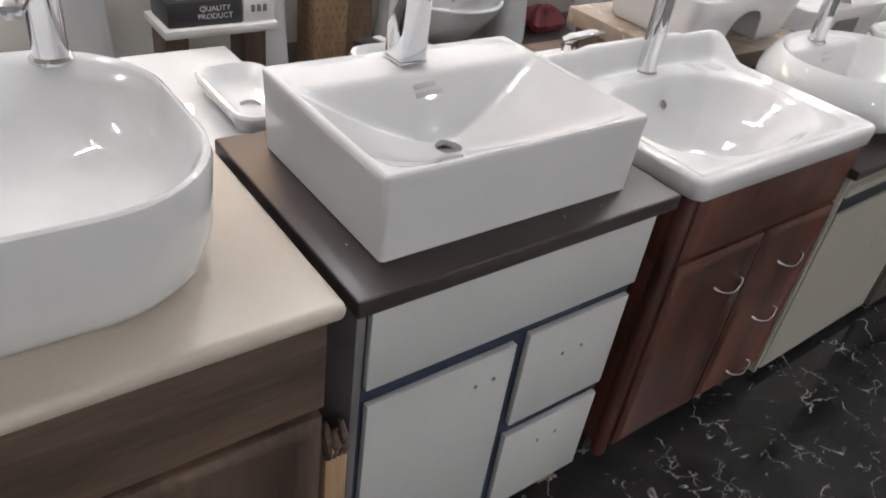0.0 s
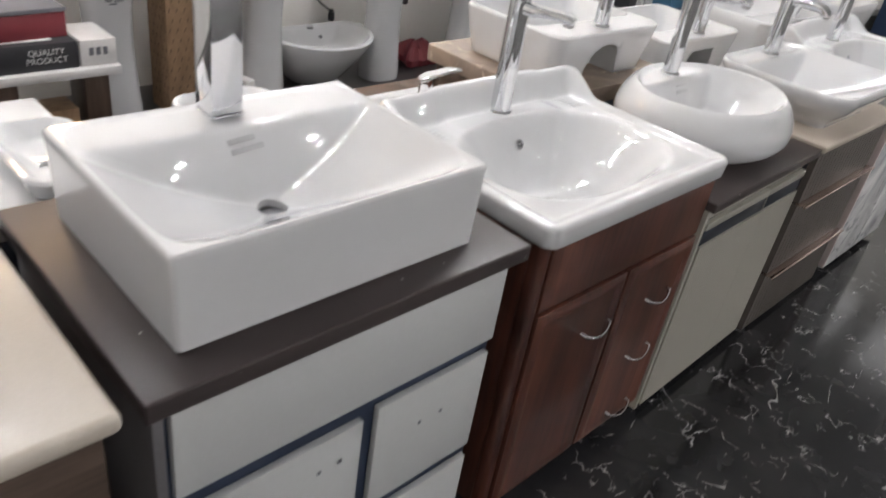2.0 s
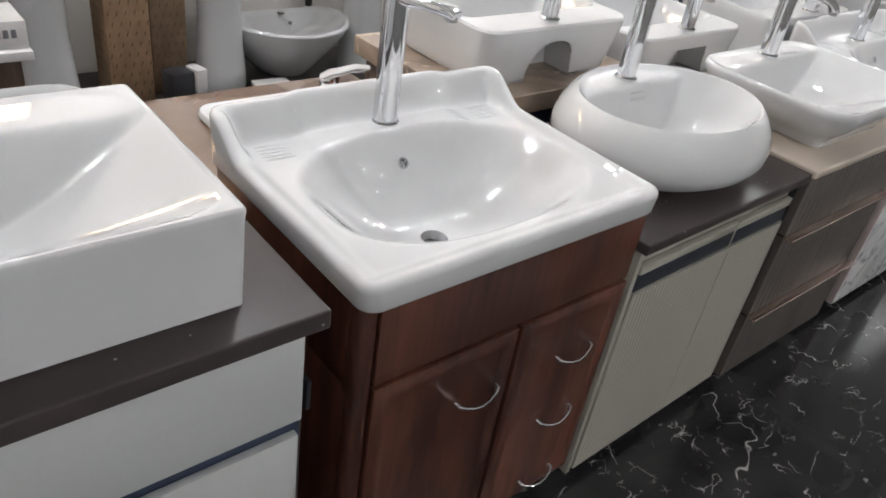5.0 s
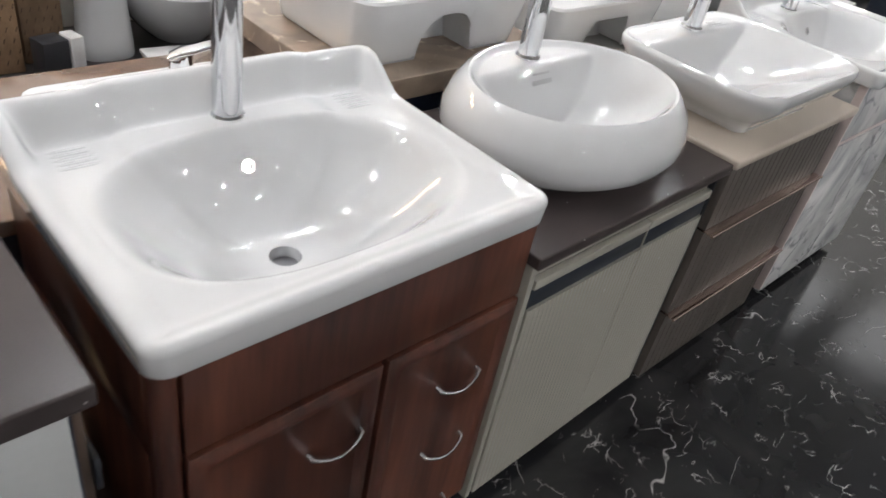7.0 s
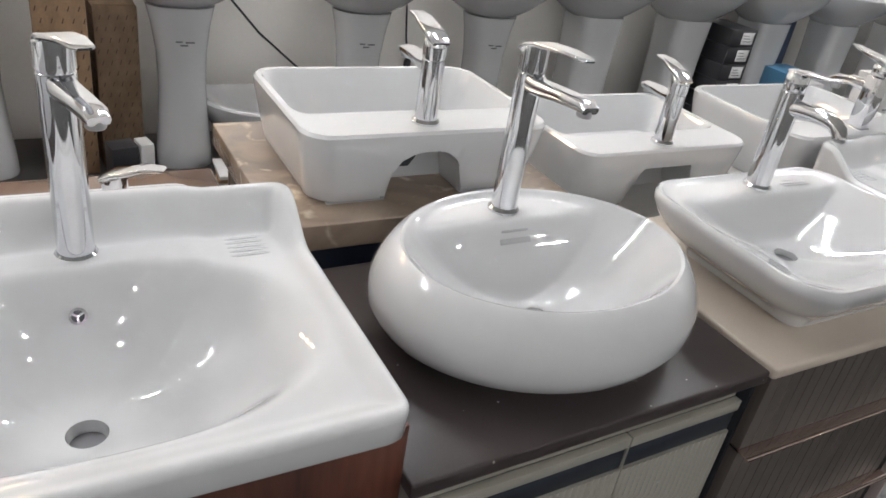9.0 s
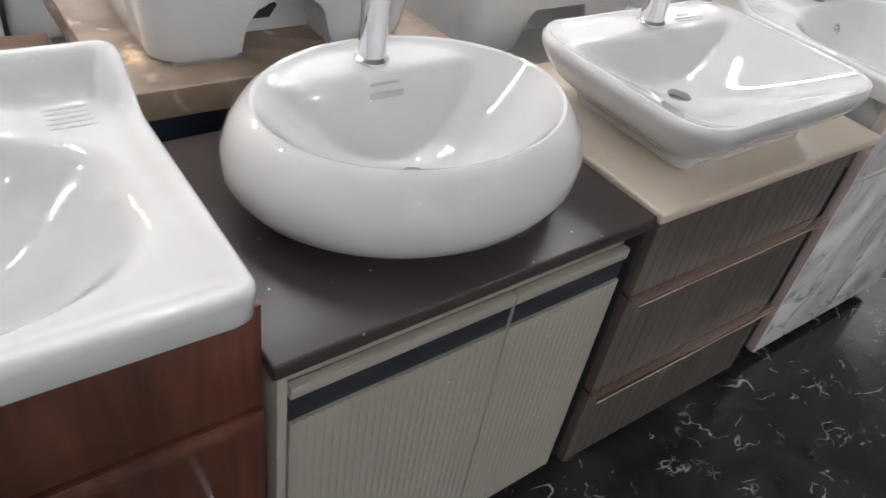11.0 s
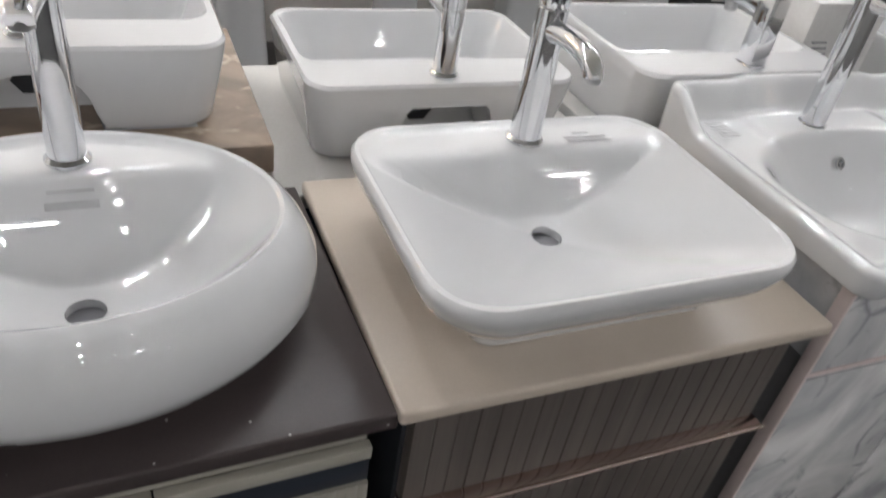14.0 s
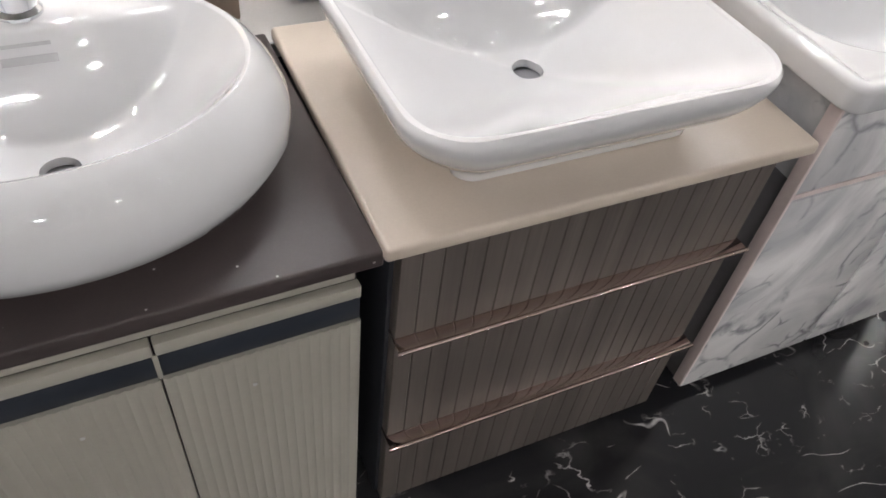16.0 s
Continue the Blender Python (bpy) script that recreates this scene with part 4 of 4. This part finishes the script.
worktop("worktop", 2.381, 3.045, 0.604, 1.10, 0.708, 0.022, BEIGE_STONE, "beige stone worktop on the taupe drawer cabinet", 0.006)
S = lambda hx, hy, r, z, dy=0.0, dx=0.0: rr(2.682 + dx, 0.819 + dy, hx - 0.002, hy + 0.004, r, z, 10, 34)


def rounded_inside(x, y, s):
    bowl = 0.728 + 0.106 * squarish(x, y, s, 2.694, 0.856, 0.269, 0.245, 0.243, 0.169, 7.0) ** 1.45
    deck = 0.829
    m = deck - 1.95 * past(0.944 - y)
    k = 0.012
    h = max(k - abs(bowl - m), 0.0) / k
    z = max(bowl, m) + h * h * k * 0.25
    return z


field_vessel("wash_basin",
             [S(0.178, 0.130, 0.026, 0.709, -0.002, 0.003), S(0.183, 0.135, 0.028, 0.711, -0.002, 0.003), S(0.188, 0.139, 0.034, 0.722, -0.001, 0.002), S(0.199, 0.149, 0.050, 0.736), S(0.222, 0.168, 0.070, 0.753), S(0.246, 0.189, 0.082, 0.774), S(0.261, 0.203, 0.085, 0.796), S(0.2675, 0.2095, 0.082, 0.814), S(0.2685, 0.2105, 0.080, 0.824), S(0.267, 0.209, 0.078, 0.831), S(0.263, 0.206, 0.076, 0.835)],
             S(0.259, 0.202, 0.075, 0), rounded_inside, 2.694, 0.856, "glossy white rounded rectangular vessel basin on the beige worktop", 100)
curved_tap("faucet", (2.694, 0.978, 0.829), "chrome tap with a curved round spout and thin lever")

t = thing("basin_sticker", (2.80, 0.975, 0.830), "clear maker's sticker on the basin's tap ledge", "sticker")
for w, dx, dy in ((0.030, 0.0, 0.012), (0.075, 0.0, -0.002), (0.080, 0.004, -0.012)):
    part("printed_bar", box(2.80 + dx - w / 2, 2.80 + dx + w / 2, 0.975 + dy - 0.0018, 0.975 + dy + 0.0018, 0.8292, 0.8300, 0.0002), STICKER, t)

# sixth unit: marble-faced with an inset basin
t = thing("vanity_cabinet", (3.39, 0.86, 0), "white marble faced vanity cabinet with grey veins", "cabinet", "vanity cabinets")
# the neighbouring cabinet's shadow is put into this body's dark grey
part("body", box(3.082, 3.70, 0.640, BACK, 0.036, 0.595, 0.002), BOARD_AND_SHADE, t, "carcass coloured dark grey for the shade beside the next cabinet")
for sx in (3.082, 3.684):
    part("side_panel", box(sx, sx + 0.016, 0.640, BACK, 0.5955, 0.770, 0.001), WHITE_MARBLE, t)
part("apron", box(3.078, 3.704, 0.622, 0.6395, 0.572, 0.770, 0.002), WHITE_MARBLE, t)
part("door", box(3.078, 3.428, 0.618, 0.6395, 0.036, 0.566, 0.004), WHITE_MARBLE, t)
part("door", box(3.434, 3.704, 0.618, 0.6395, 0.036, 0.566, 0.004), WHITE_MARBLE, t)
part("edge_strip", box(3.070, 3.0775, 0.616, 0.640, 0.045, 0.770, 0.002), PINK_EDGE, t, "pale pinkish edge strip")
part("apron_edge", box(3.078, 3.704, 0.6185, 0.6215, 0.572, 0.582, 0.001), PINK_EDGE, t, "pale pinkish edge strip")
part("toe_board", box(3.10, 3.69, 0.70, BACK, 0.0, 0.0355, 0.001), CHARCOAL, t)
shelf_top_basin("wash_basin", 3.045, 3.690, 0.586, 1.105, 0.808, "glossy white inset basin with a swept-up back edge on marble cabinet")
lever_tap("faucet", (3.340, 1.01, 0.800), 0.30, 0.115, 0.000, 0, 0.0235, 0.03, "tall round chrome lever tap over the marble cabinet")

# wooden post left between the first two units
t = thing("wooden_post", (0.39, 0.66, 0), "short raw wooden post standing between two cabinets", "post")
part("shaft", box(0.369, 0.4085, 0.630, 0.660, 0.0, 0.512, 0.003), RAW_WOOD, t)
bm = bmesh.new()
for k, (dz, dx) in enumerate(((0.01, -0.004), (-0.012, 0.003), (0.004, 0.006), (-0.02, -0.002))):
    sweep([(0.375 + 0.009 * k, 0.634, 0.485), (0.375 + 0.009 * k + dx, 0.629, 0.522 + dz), (0.374 + 0.008 * k + dx, 0.638, 0.552 + dz)], [0.007, 0.008, 0.004], 8, bm)
part("splintered_top", bm, WALNUT, t, "dark splintered top")

# ---------------------------------------------------------------- rear row, facing the other way
def rear_cabinet(x0, x1, y0, y1, z, material, label, front):
    t = thing("vanity_cabinet", ((x0 + x1) / 2, (y0 + y1) / 2, 0), label, "cabinet", "rear vanity cabinets")
    part("back_panel", box(x0 + 0.02, x1 - 0.02, y0 + 0.02, y0 + 0.034, 0.05, z, 0.001), material, t)
    part("side_panel", box(x0 + 0.02, x0 + 0.036, y0 + 0.0345, y1 - 0.04, 0.05, z, 0.001), front, t)
    part("side_panel", box(x1 - 0.036, x1 - 0.02, y0 + 0.0345, y1 - 0.04, 0.05, z, 0.001), front, t)
    part("door", box(x0 + 0.02, x1 - 0.02, y1 - 0.0395, y1 - 0.02, 0.06, z, 0.002), front, t)
    part("toe_board", box(x0 + 0.03, x1 - 0.03, y0 + 0.05, y1 - 0.08, 0.0, 0.0495, 0.001), CHARCOAL, t)


rear_cabinet(0.36, 0.615, 1.12, 1.59, 0.7345, NAVY, "dark vanity cabinet backing on to the front row", WALNUT)
rear_cabinet(0.63, 0.995, 1.12, 1.40, 0.7045, NAVY, "narrow dark vanity cabinet backing on to the front row", WALNUT)
# white colour stands in for the bright reflection on a polished dark surface
worktop("worktop", 0.372, 0.612, 1.115, 1.59, 0.765, 0.03, CERAMIC, "slab whitened for the bright reflection on a polished dark worktop", 0.006)
G = lambda ins, z, dy=0.0, r=0.04: rr(0.53, 1.262 + dy, 0.074 - ins, 0.128 - ins, r, z, 8, 10)
vessel("wash_basin",
       [G(0.02, 0.766), G(0.010, 0.772), G(0.003, 0.79), G(0.0, 0.803), G(0.003, 0.808)],
       [G(0.008, 0.809), G(0.014, 0.804, 0.0), G(0.025, 0.785, 0.0), G(0.04, 0.776, 0.0), rr(0.53, 1.262, 0.02, 0.02, 0.02, 0.774, 8, 10)],
       "small low white hand basin on the whitened slab", 0.02)
worktop("worktop", 0.635, 1.0, 1.115, 1.40, 0.735, 0.03, DARK_STONE, "dark stone worktop behind the rectangular basin", 0.004)
G2 = lambda ins, z, r=0.05: rr(0.855, 1.225, 0.105 - ins, 0.085 - ins, r, z, 8, 6)
vessel("wash_basin",
       [G2(0.03, 0.736), G2(0.012, 0.745), G2(0.0, 0.83), G2(0.004, 0.848)],
       [G2(0.010, 0.850), G2(0.018, 0.84), G2(0.03, 0.78), rr(0.855, 1.225, 0.02, 0.02, 0.02, 0.765, 8, 6)],
       "small white hand basin behind the rectangular one", 0.02)
rear_cabinet(1.04, 1.715, 1.125, 1.60, 0.63, NAVY, "brown topped vanity cabinet behind the mahogany one", MAHOGANY)
worktop("worktop", 1.03, 1.718, 1.12, 1.60, 0.66, 0.03, BROWN_STONE, "polished brown granite worktop behind the inset basin", 0.004)
K = lambda ins, z, dy=0.0, r=0.04: rr(1.445, 1.32 + dy, 0.21 - ins, 0.175 - ins, r, z, 8, 10)
vessel("wash_basin",
       [K(0.006, 0.661), K(0.0, 0.668), K(0.0, 0.676), K(0.003, 0.682)],
       [K(0.012, 0.683), K(0.022, 0.680), K(0.035, 0.672), K(0.08, 0.668), rr(1.445, 1.33, 0.022, 0.022, 0.022, 0.6665, 8, 10)],
       "low white rectangular basin let into the brown worktop")
lever_tap("faucet", (1.50, 1.36, 0.675), 0.105, 0.10, 0.01, 60, 0.022, 0.05, "short chrome lever tap behind the inset basin")

rear_cabinet(1.73, 2.335, 1.125, 1.60, 0.71, NAVY, "dark blue vanity cabinet under a tan marble worktop", WALNUT)
worktop("worktop", 1.722, 2.342, 1.118, 1.60, 0.765, 0.05, TAN_MARBLE, "tan marble worktop with brown clouds", 0.003)
notched("wash_basin", 1.780, 2.287, 1.165, 1.545, 0.766, 0.905, 0.05, arch(0.078, 0.098, 2.6, -0.012), "glossy white vessel basin with an arched cut-out in back")
lever_tap("faucet", (2.022, 1.215, 0.905), 0.165, 0.105, 0.0, 180, 0.0215, 0.045, "short round chrome tap facing the rear aisle")
t = thing("basin_sticker", (1.79, 1.34, 0.862), "small grey print on the basin's side", "sticker")
for k, w in enumerate((0.040, 0.034)):
    bm = box(-0.0007, 0.0007, -w / 2, w / 2, -0.0022, 0.0022, 0.0003)
    bm.transform(Matrix.Translation((1.7875 - 0.0012 * k + 0.0006, 1.35, 0.866 + 0.008 * k)) @ Matrix.Rotation(radians(6), 4, "Y"))
    part("printed_bar", bm, INK, t)
rear_cabinet(2.36, 2.99, 1.125, 1.62, 0.647, NAVY, "white vanity cabinet with a pale worktop", WHITE_LACQUER)
worktop("worktop", 2.35, 3.005, 1.105, 1.62, 0.676, 0.028, WHITE_STONE, "pale stone worktop behind the beige one", 0.004)
notched("wash_basin", 2.412, 2.925, 1.19, 1.56, 0.677, 0.822, 0.045, trapeze(0.078, 0.108, 0.098), "glossy white vessel basin with a square cut-out in back", 0.018)
lever_tap("faucet", (2.662, 1.232, 0.822), 0.165, 0.10, 0.0, 175, 0.0215, 0.045, "short chrome tap on the square basin behind")
rear_cabinet(3.03, 3.65, 1.135, 1.62, 0.66, NAVY, "pale vanity cabinet behind the marble faced one", WHITE_LACQUER)
worktop("worktop", 3.02, 3.66, 1.13, 1.62, 0.688, 0.028, WHITE_STONE, "pale stone worktop behind the marble faced cabinet", 0.004)
notched("wash_basin", 3.035, 3.56, 1.14, 1.54, 0.689, 0.848, 0.05, arch(0.09, 0.05), "glossy white rectangular vessel basin behind the marble cabinet")
square_tap("faucet", (3.315, 1.185, 0.846), 0.185, 0.12, 0.042, 180, "square chrome tap facing the rear aisle")
rear_cabinet(3.69, 4.32, 1.135, 1.62, 0.66, NAVY, "pale vanity cabinet further along the rear row", WHITE_LACQUER)
worktop("worktop", 3.68, 4.33, 1.13, 1.62, 0.688, 0.028, WHITE_STONE, "pale stone worktop further along", 0.004)
notched("wash_basin", 3.86, 4.30, 1.16, 1.56, 0.689, 0.848, 0.05, arch(0.09, 0.05), "glossy white rectangular vessel basin further along")
t = thing("white_box", (3.69, 1.34, 0.689), "white foam-lined box with grey print standing on the worktop", "cardboard box")
part("carton", box(3.575, 3.80, 1.30, 1.40, 0.689, 0.935, 0.003), BOX_WHITE, t)
for k in range(4):
    part("printed_bar", box(3.60, 3.665 - 0.006 * k, 1.2985, 1.3005, 0.80 + 0.014 * k, 0.804 + 0.014 * k, 0.0004), INK, t)

# ---------------------------------------------------------------- pedestal basins along the wall
def pedestal_basin(x, y, kind):
    label = "glossy white pedestal basin with a waisted column" if kind else "glossy white pedestal basin with a straight tapered column"
    t = thing("pedestal_basin", (x, y, 0.15), label, "pedestal basin", "pedestal basins along the wall", local=True)
    if kind:
        prof = ((0.0, 0.098, 0.085), (0.012, 0.10, 0.088), (0.06, 0.098, 0.086), (0.18, 0.088, 0.08), (0.30, 0.082, 0.075), (0.42, 0.086, 0.078), (0.52, 0.100, 0.085), (0.585, 0.115, 0.092))
        col = loft([oval(0, 0, hx, hy, z, 48, 2.5) for z, hx, hy in prof])
    else:
        prof = ((0.0, 0.105, 0.10), (0.012, 0.108, 0.102), (0.2, 0.104, 0.10), (0.4, 0.108, 0.10), (0.60, 0.118, 0.105))
        col = loft([rr(0, 0, hx, hy, 0.05, z, 6, 4) for z, hx, hy in prof])
    part("column", col, CERAMIC, t)
    w = 0.275 if kind else 0.29
    P = lambda hx, hy, z, dy=0.0, p=2.4: oval(0, 0.02 + dy, hx, hy, z, 64, p)
    out = [P(0.10, 0.085, 0.585, 0.0), P(0.125, 0.11, 0.592, -0.005), P(0.175, 0.145, 0.625, -0.01), P(w * 0.85, 0.19, 0.68, -0.02), P(w * 0.97, 0.225, 0.735, -0.03), P(w, 0.235, 0.765, -0.03), P(w - 0.004, 0.231, 0.774, -0.03)]
    inn = [P(w - 0.012, 0.223, 0.776, -0.03), P(w - 0.045, 0.165, 0.770, -0.06), P(w - 0.07, 0.145, 0.72, -0.06), P(0.13, 0.10, 0.66, -0.055), P(0.022, 0.022, 0.645, -0.05, 2.0), P(0.020, 0.020, 0.62, -0.05, 2.0)]
    b = part("bowl", loft(out + inn), CERAMIC, t)
    if kind:
        y0 = -0.0835
        for k, (dx, w2, dz) in enumerate(((-0.02, 0.022, 0.008), (0.016, 0.030, 0.006), (-0.004, 0.026, -0.004))):
            part("printed_bar", box(dx - w2 / 2, dx + w2 / 2, y0 - 0.0012, y0 + 0.004, 0.462 + dz, 0.467 + dz, 0.0005), INK, t, "faded grey print")
    return t


waisted = pedestal_basin(1.23, 2.775, True)
for px in (0.55, 1.875, 2.548, 3.13):
    copy_thing(waisted, pose(px, 2.775, 0.15))
straight = pedestal_basin(3.70, 2.79, False)
for px in (4.27, 4.86, 5.45, 6.05):
    copy_thing(straight, pose(px, 2.79, 0.15))

# wall-hung basin resting on the platform
t = thing("wall_basin", (2.17, 2.72, 0.15), "white half-round wall basin standing on the platform", "wash basin")


def half_round(cx, y1, hx, d, z, n=48):
    pts = []
    for i in range(n + 1):
        a = math.pi + math.pi * i / n
        pts.append(Vector((cx + hx * math.cos(a), y1 + d * math.sin(a) * (1.0 if i not in (0, n) else 0.0), z)))
    for i in range(1, 12):
        pts.append(Vector((cx + hx - 2 * hx * i / 12, y1 + 0.06, z)))
    return pts


W = lambda hx, d, z, dy=0.0: half_round(2.205, 2.87 + dy, hx * 1.22, d, z - (0.012 if z > 0.2 else 0.0))
part("bowl", loft([W(0.09, 0.12, 0.151), W(0.10, 0.13, 0.16), W(0.14, 0.17, 0.22), W(0.19, 0.24, 0.30), W(0.225, 0.29, 0.37), W(0.232, 0.30, 0.395), W(0.228, 0.296, 0.402), W(0.215, 0.28, 0.402), W(0.19, 0.24, 0.385, -0.03), W(0.15, 0.17, 0.34, -0.05), W(0.05, 0.05, 0.315, -0.08)]), CERAMIC, t)
part("tap_hole", cyl(2.205, 2.885, 0.386, 0.3915, 0.016), HOLE, t)
bm = cyl(0, 0, -0.004, 0.004, 0.009, None, 16)
bm.transform(Matrix.Translation((2.205, 2.80, 0.372)) @ Matrix.Rotation(radians(30), 4, "X"))
part("overflow_hole", bm, HOLE, t)
for k in range(3):
    f = thing("flat_carton", (2.03, 2.58, 0.151 + 0.016 * k), "flattened pale printed carton lying in a pile", "cardboard box", "flattened cartons", turn=-14 + 5 * k)
    part("board", box(1.95, 2.10, 2.50, 2.66, 0.151 + 0.016 * k, 0.1655 + 0.016 * k, 0.002), (BOX_WHITE, CARDBOARD, BOX_WHITE)[k], f)

# cartons on the platform
def carton(name, x0, x1, y0, y1, z0, z1, material, label, turn=0.0, flaps=False):
    t = thing(name, ((x0 + x1) / 2, (y0 + y1) / 2, z0), label, "cardboard box", turn=turn)
    part("carton", box(x0, x1, y0, y1, z0, z1, 0.003), material, t)
    if flaps:
        bm = bmesh.new()
        bar([((x0 + x1) / 2, y0 + 0.002, z1 + 0.002), ((x0 + x1) / 2, y0 + 0.07, z1 + 0.018), ((x0 + x1) / 2, y0 + 0.13, z1 + 0.028)], [x1 - x0 - 0.01] * 3, [0.004] * 3, bm)
        part("flap", bm, material, t)
        # rows of slanting printed dashes on the two faces that show
        bm = bmesh.new()
        rows, w, d = int((z1 - z0 - 0.03) / 0.038), x1 - x0, y1 - y0
        for r in range(rows):
            z = z0 + 0.03 + 0.038 * r
            for k in range(5):
                f = (k + 0.3 + 0.4 * (r % 2)) / 5
                bar([(x0 + w * f, y0 - 0.0002, z), (x0 + w * f + 0.005, y0 - 0.0002, z + 0.016)], [0.0035] * 2, [0.0008] * 2, bm)
                bar([(x0 - 0.0002, y0 + d * f, z), (x0 - 0.0002, y0 + d * f + 0.005, z + 0.016)], [0.0035] * 2, [0.0008] * 2, bm, across=Vector((0, 1, 0)))
        tagged(part("printed_pattern", bm, CARTON_INK, t), "dark slanting printed dashes", kind="stuff")
    return t


carton("tall_carton", 1.42, 1.575, 2.70, 2.86, 0.151, 0.76, CARDBOARD, "tall printed brown cardboard carton standing on the platform", 0, True)
carton("tall_carton", 1.59, 1.73, 2.76, 2.93, 0.151, 0.72, CARDBOARD_DARK, "tall darker cardboard carton leaning back", 4, True)
carton("small_box", 1.60, 1.69, 2.60, 2.68, 0.151, 0.285, BOX_BLACK, "small dark box with a pale end", 12)
carton("small_box", 1.695, 1.74, 2.605, 2.68, 0.151, 0.29, BOX_WHITE, "small pale box end beside the column", 12)
t = carton("product_box", 0.74, 0.995, 2.42, 2.60, 0.50, 0.585, BOX_BLACK, "black product box with white lettering on a stack")
lettering("QUALITY\nPRODUCT", 0.026, Matrix.Translation((0.90, 2.4185, 0.545)) @ Matrix.Rotation(radians(90), 4, "X"), PAPER, t)
part("lid_label", box(0.78, 0.93, 2.45, 2.55, 0.585, 0.587, 0.0005), PAPER, t, "white lid label")
t = carton("product_box", 1.0, 1.115, 2.42, 2.60, 0.50, 0.585, BOX_WHITE, "white product box end with dark maker's mark")
for k in range(3):
    part("printed_bar", box(1.028 + k * 0.022, 1.042 + k * 0.022, 2.4185, 2.4205, 0.535, 0.560, 0.0004), INK, t)
carton("box_shelf", 0.72, 1.12, 2.40, 2.62, 0.47, 0.499, BOX_WHITE, "pale board under the product boxes")
for bx in (0.77, 1.05):
    carton("stand_block", bx - 0.04, bx + 0.04, 2.44, 2.58, 0.151, 0.469, WALNUT_UP, "dark wooden block holding up the board")
carton("paper_stack", 0.88, 0.98, 2.43, 2.55, 0.151, 0.36, RAW_WOOD, "upright yellowish packet between the blocks")
t = carton("red_box", 0.76, 0.98, 2.46, 2.60, 0.5875, 0.665, RED_CLOTH, "glossy red box with a grey lid on the product box", 5)
part("lid", box(0.757, 0.983, 2.457, 2.603, 0.6655, 0.680, 0.002), INK, t, "dull grey lid")
t = thing("red_cloth", (2.86, 2.78, 0.151), "crumpled dark red cloth on the platform", "cloth")
part("cloth", loft([[Vector((p.x + 0.012 * math.sin(4 * i), p.y + 0.008 * math.cos(3 * i), p.z + 0.01 * math.sin(6 * i))) for i, p in enumerate(rr(2.87, 2.86, hx, hy, 0.02, z, 6, 4))] for hx, hy, z in ((0.10, 0.07, 0.165), (0.11, 0.08, 0.20), (0.08, 0.05, 0.25), (0.03, 0.02, 0.275))]), RED_CLOTH, t)
for k in range(7):
    t = carton("black_box", 4.40, 4.575, 2.58, 2.80, 0.151 + 0.085 * k, 0.234 + 0.085 * k, BOX_BLACK, "black box with a white label in a stack")
    part("white_label", box(4.475, 4.555, 2.5785, 2.5805, 0.164 + 0.085 * k, 0.221 + 0.085 * k, 0.0004), PAPER, t)
    for i in range(3):
        part("printed_bar", box(4.485, 4.54 - 0.01 * i, 2.5775, 2.579, 0.176 + 0.014 * i + 0.085 * k, 0.180 + 0.014 * i + 0.085 * k, 0.0003), INK, t)
carton("navy_box", 4.87, 5.07, 2.55, 2.72, 0.151, 0.39, BOX_NAVY, "dark blue box on the platform")
carton("blue_box", 4.86, 5.06, 2.55, 2.72, 0.391, 0.535, BOX_BLUE, "bright blue box on top of a darker one")
carton("navy_box", 4.96, 5.14, 2.80, 2.98, 0.151, 0.86, BOX_NAVY, "tall navy box against the wall")
carton("white_box", 5.10, 5.26, 2.58, 2.76, 0.151, 0.46, BOX_WHITE, "white box beside the blue ones")

# navy storage cartons past the last pedestal and along the far end
def navy_carton(x0, x1, y0, y1, z0, z1, labels):
    t = carton("navy_carton", x0, x1, y0, y1, z0, z1, BOX_NAVY, "large dark navy storage carton with a pale label" if labels else "large plain dark navy storage carton")
    for k in range(labels):
        part("white_label", box(x0 + 0.08 + 0.12 * k, x0 + 0.16 + 0.12 * k, y0 - 0.0015, y0 + 0.0005, z1 - 0.20, z1 - 0.07, 0.0004), PAPER, t)
    part("tape", box((x0 + x1) / 2 - 0.03, (x0 + x1) / 2 + 0.03, y0 - 0.001, y0 + 0.0005, z0 + 0.02, z1 - 0.02, 0.0003), STRIP_NAVY, t, "dark sealing tape")


for x0, x1, h, labels in ((6.42, 6.90, 0.42, 2), (6.95, 7.50, 0.55, 1), (7.56, 8.05, 0.48, 0), (8.10, 8.62, 0.60, 1)):
    navy_carton(x0, x1, 2.50, 2.95, 0.151, 0.151 + h, labels)
    navy_carton(x0 + 0.02, x1 - 0.03, 2.54, 2.95, 0.1525 + h, 0.55 + h, 1 - labels % 2)
for y0, y1, h in ((0.55, 1.10, 0.72), (1.14, 1.70, 0.90), (1.74, 2.30, 0.80)):
    navy_carton(8.45, 9.0, y0, y1, 0.001, h, 1)

# cables with plugs on the wall
for pts in (((1.96, 3.035, 0.88), (2.08, 3.03, 0.73), (2.22, 3.02, 0.57), (2.36, 3.01, 0.45), (2.40, 2.99, 0.42)), ((2.86, 3.035, 0.86), (2.865, 3.03, 0.70), (2.875, 3.02, 0.56), (2.885, 3.0, 0.47))):
    t = thing("power_cable", pts[-1], "thin black cable with a plug hanging on the wall", "cable")
    part("cord", sweep(pts, 0.0045, 8), CABLE, t)
    x, y, z = pts[-1]
    part("plug", loft([oval(x, y, r, r, zz, 12) for r, zz in ((0.012, z - 0.045), (0.016, z - 0.04), (0.016, z - 0.01), (0.008, z + 0.012))]), CABLE, t)
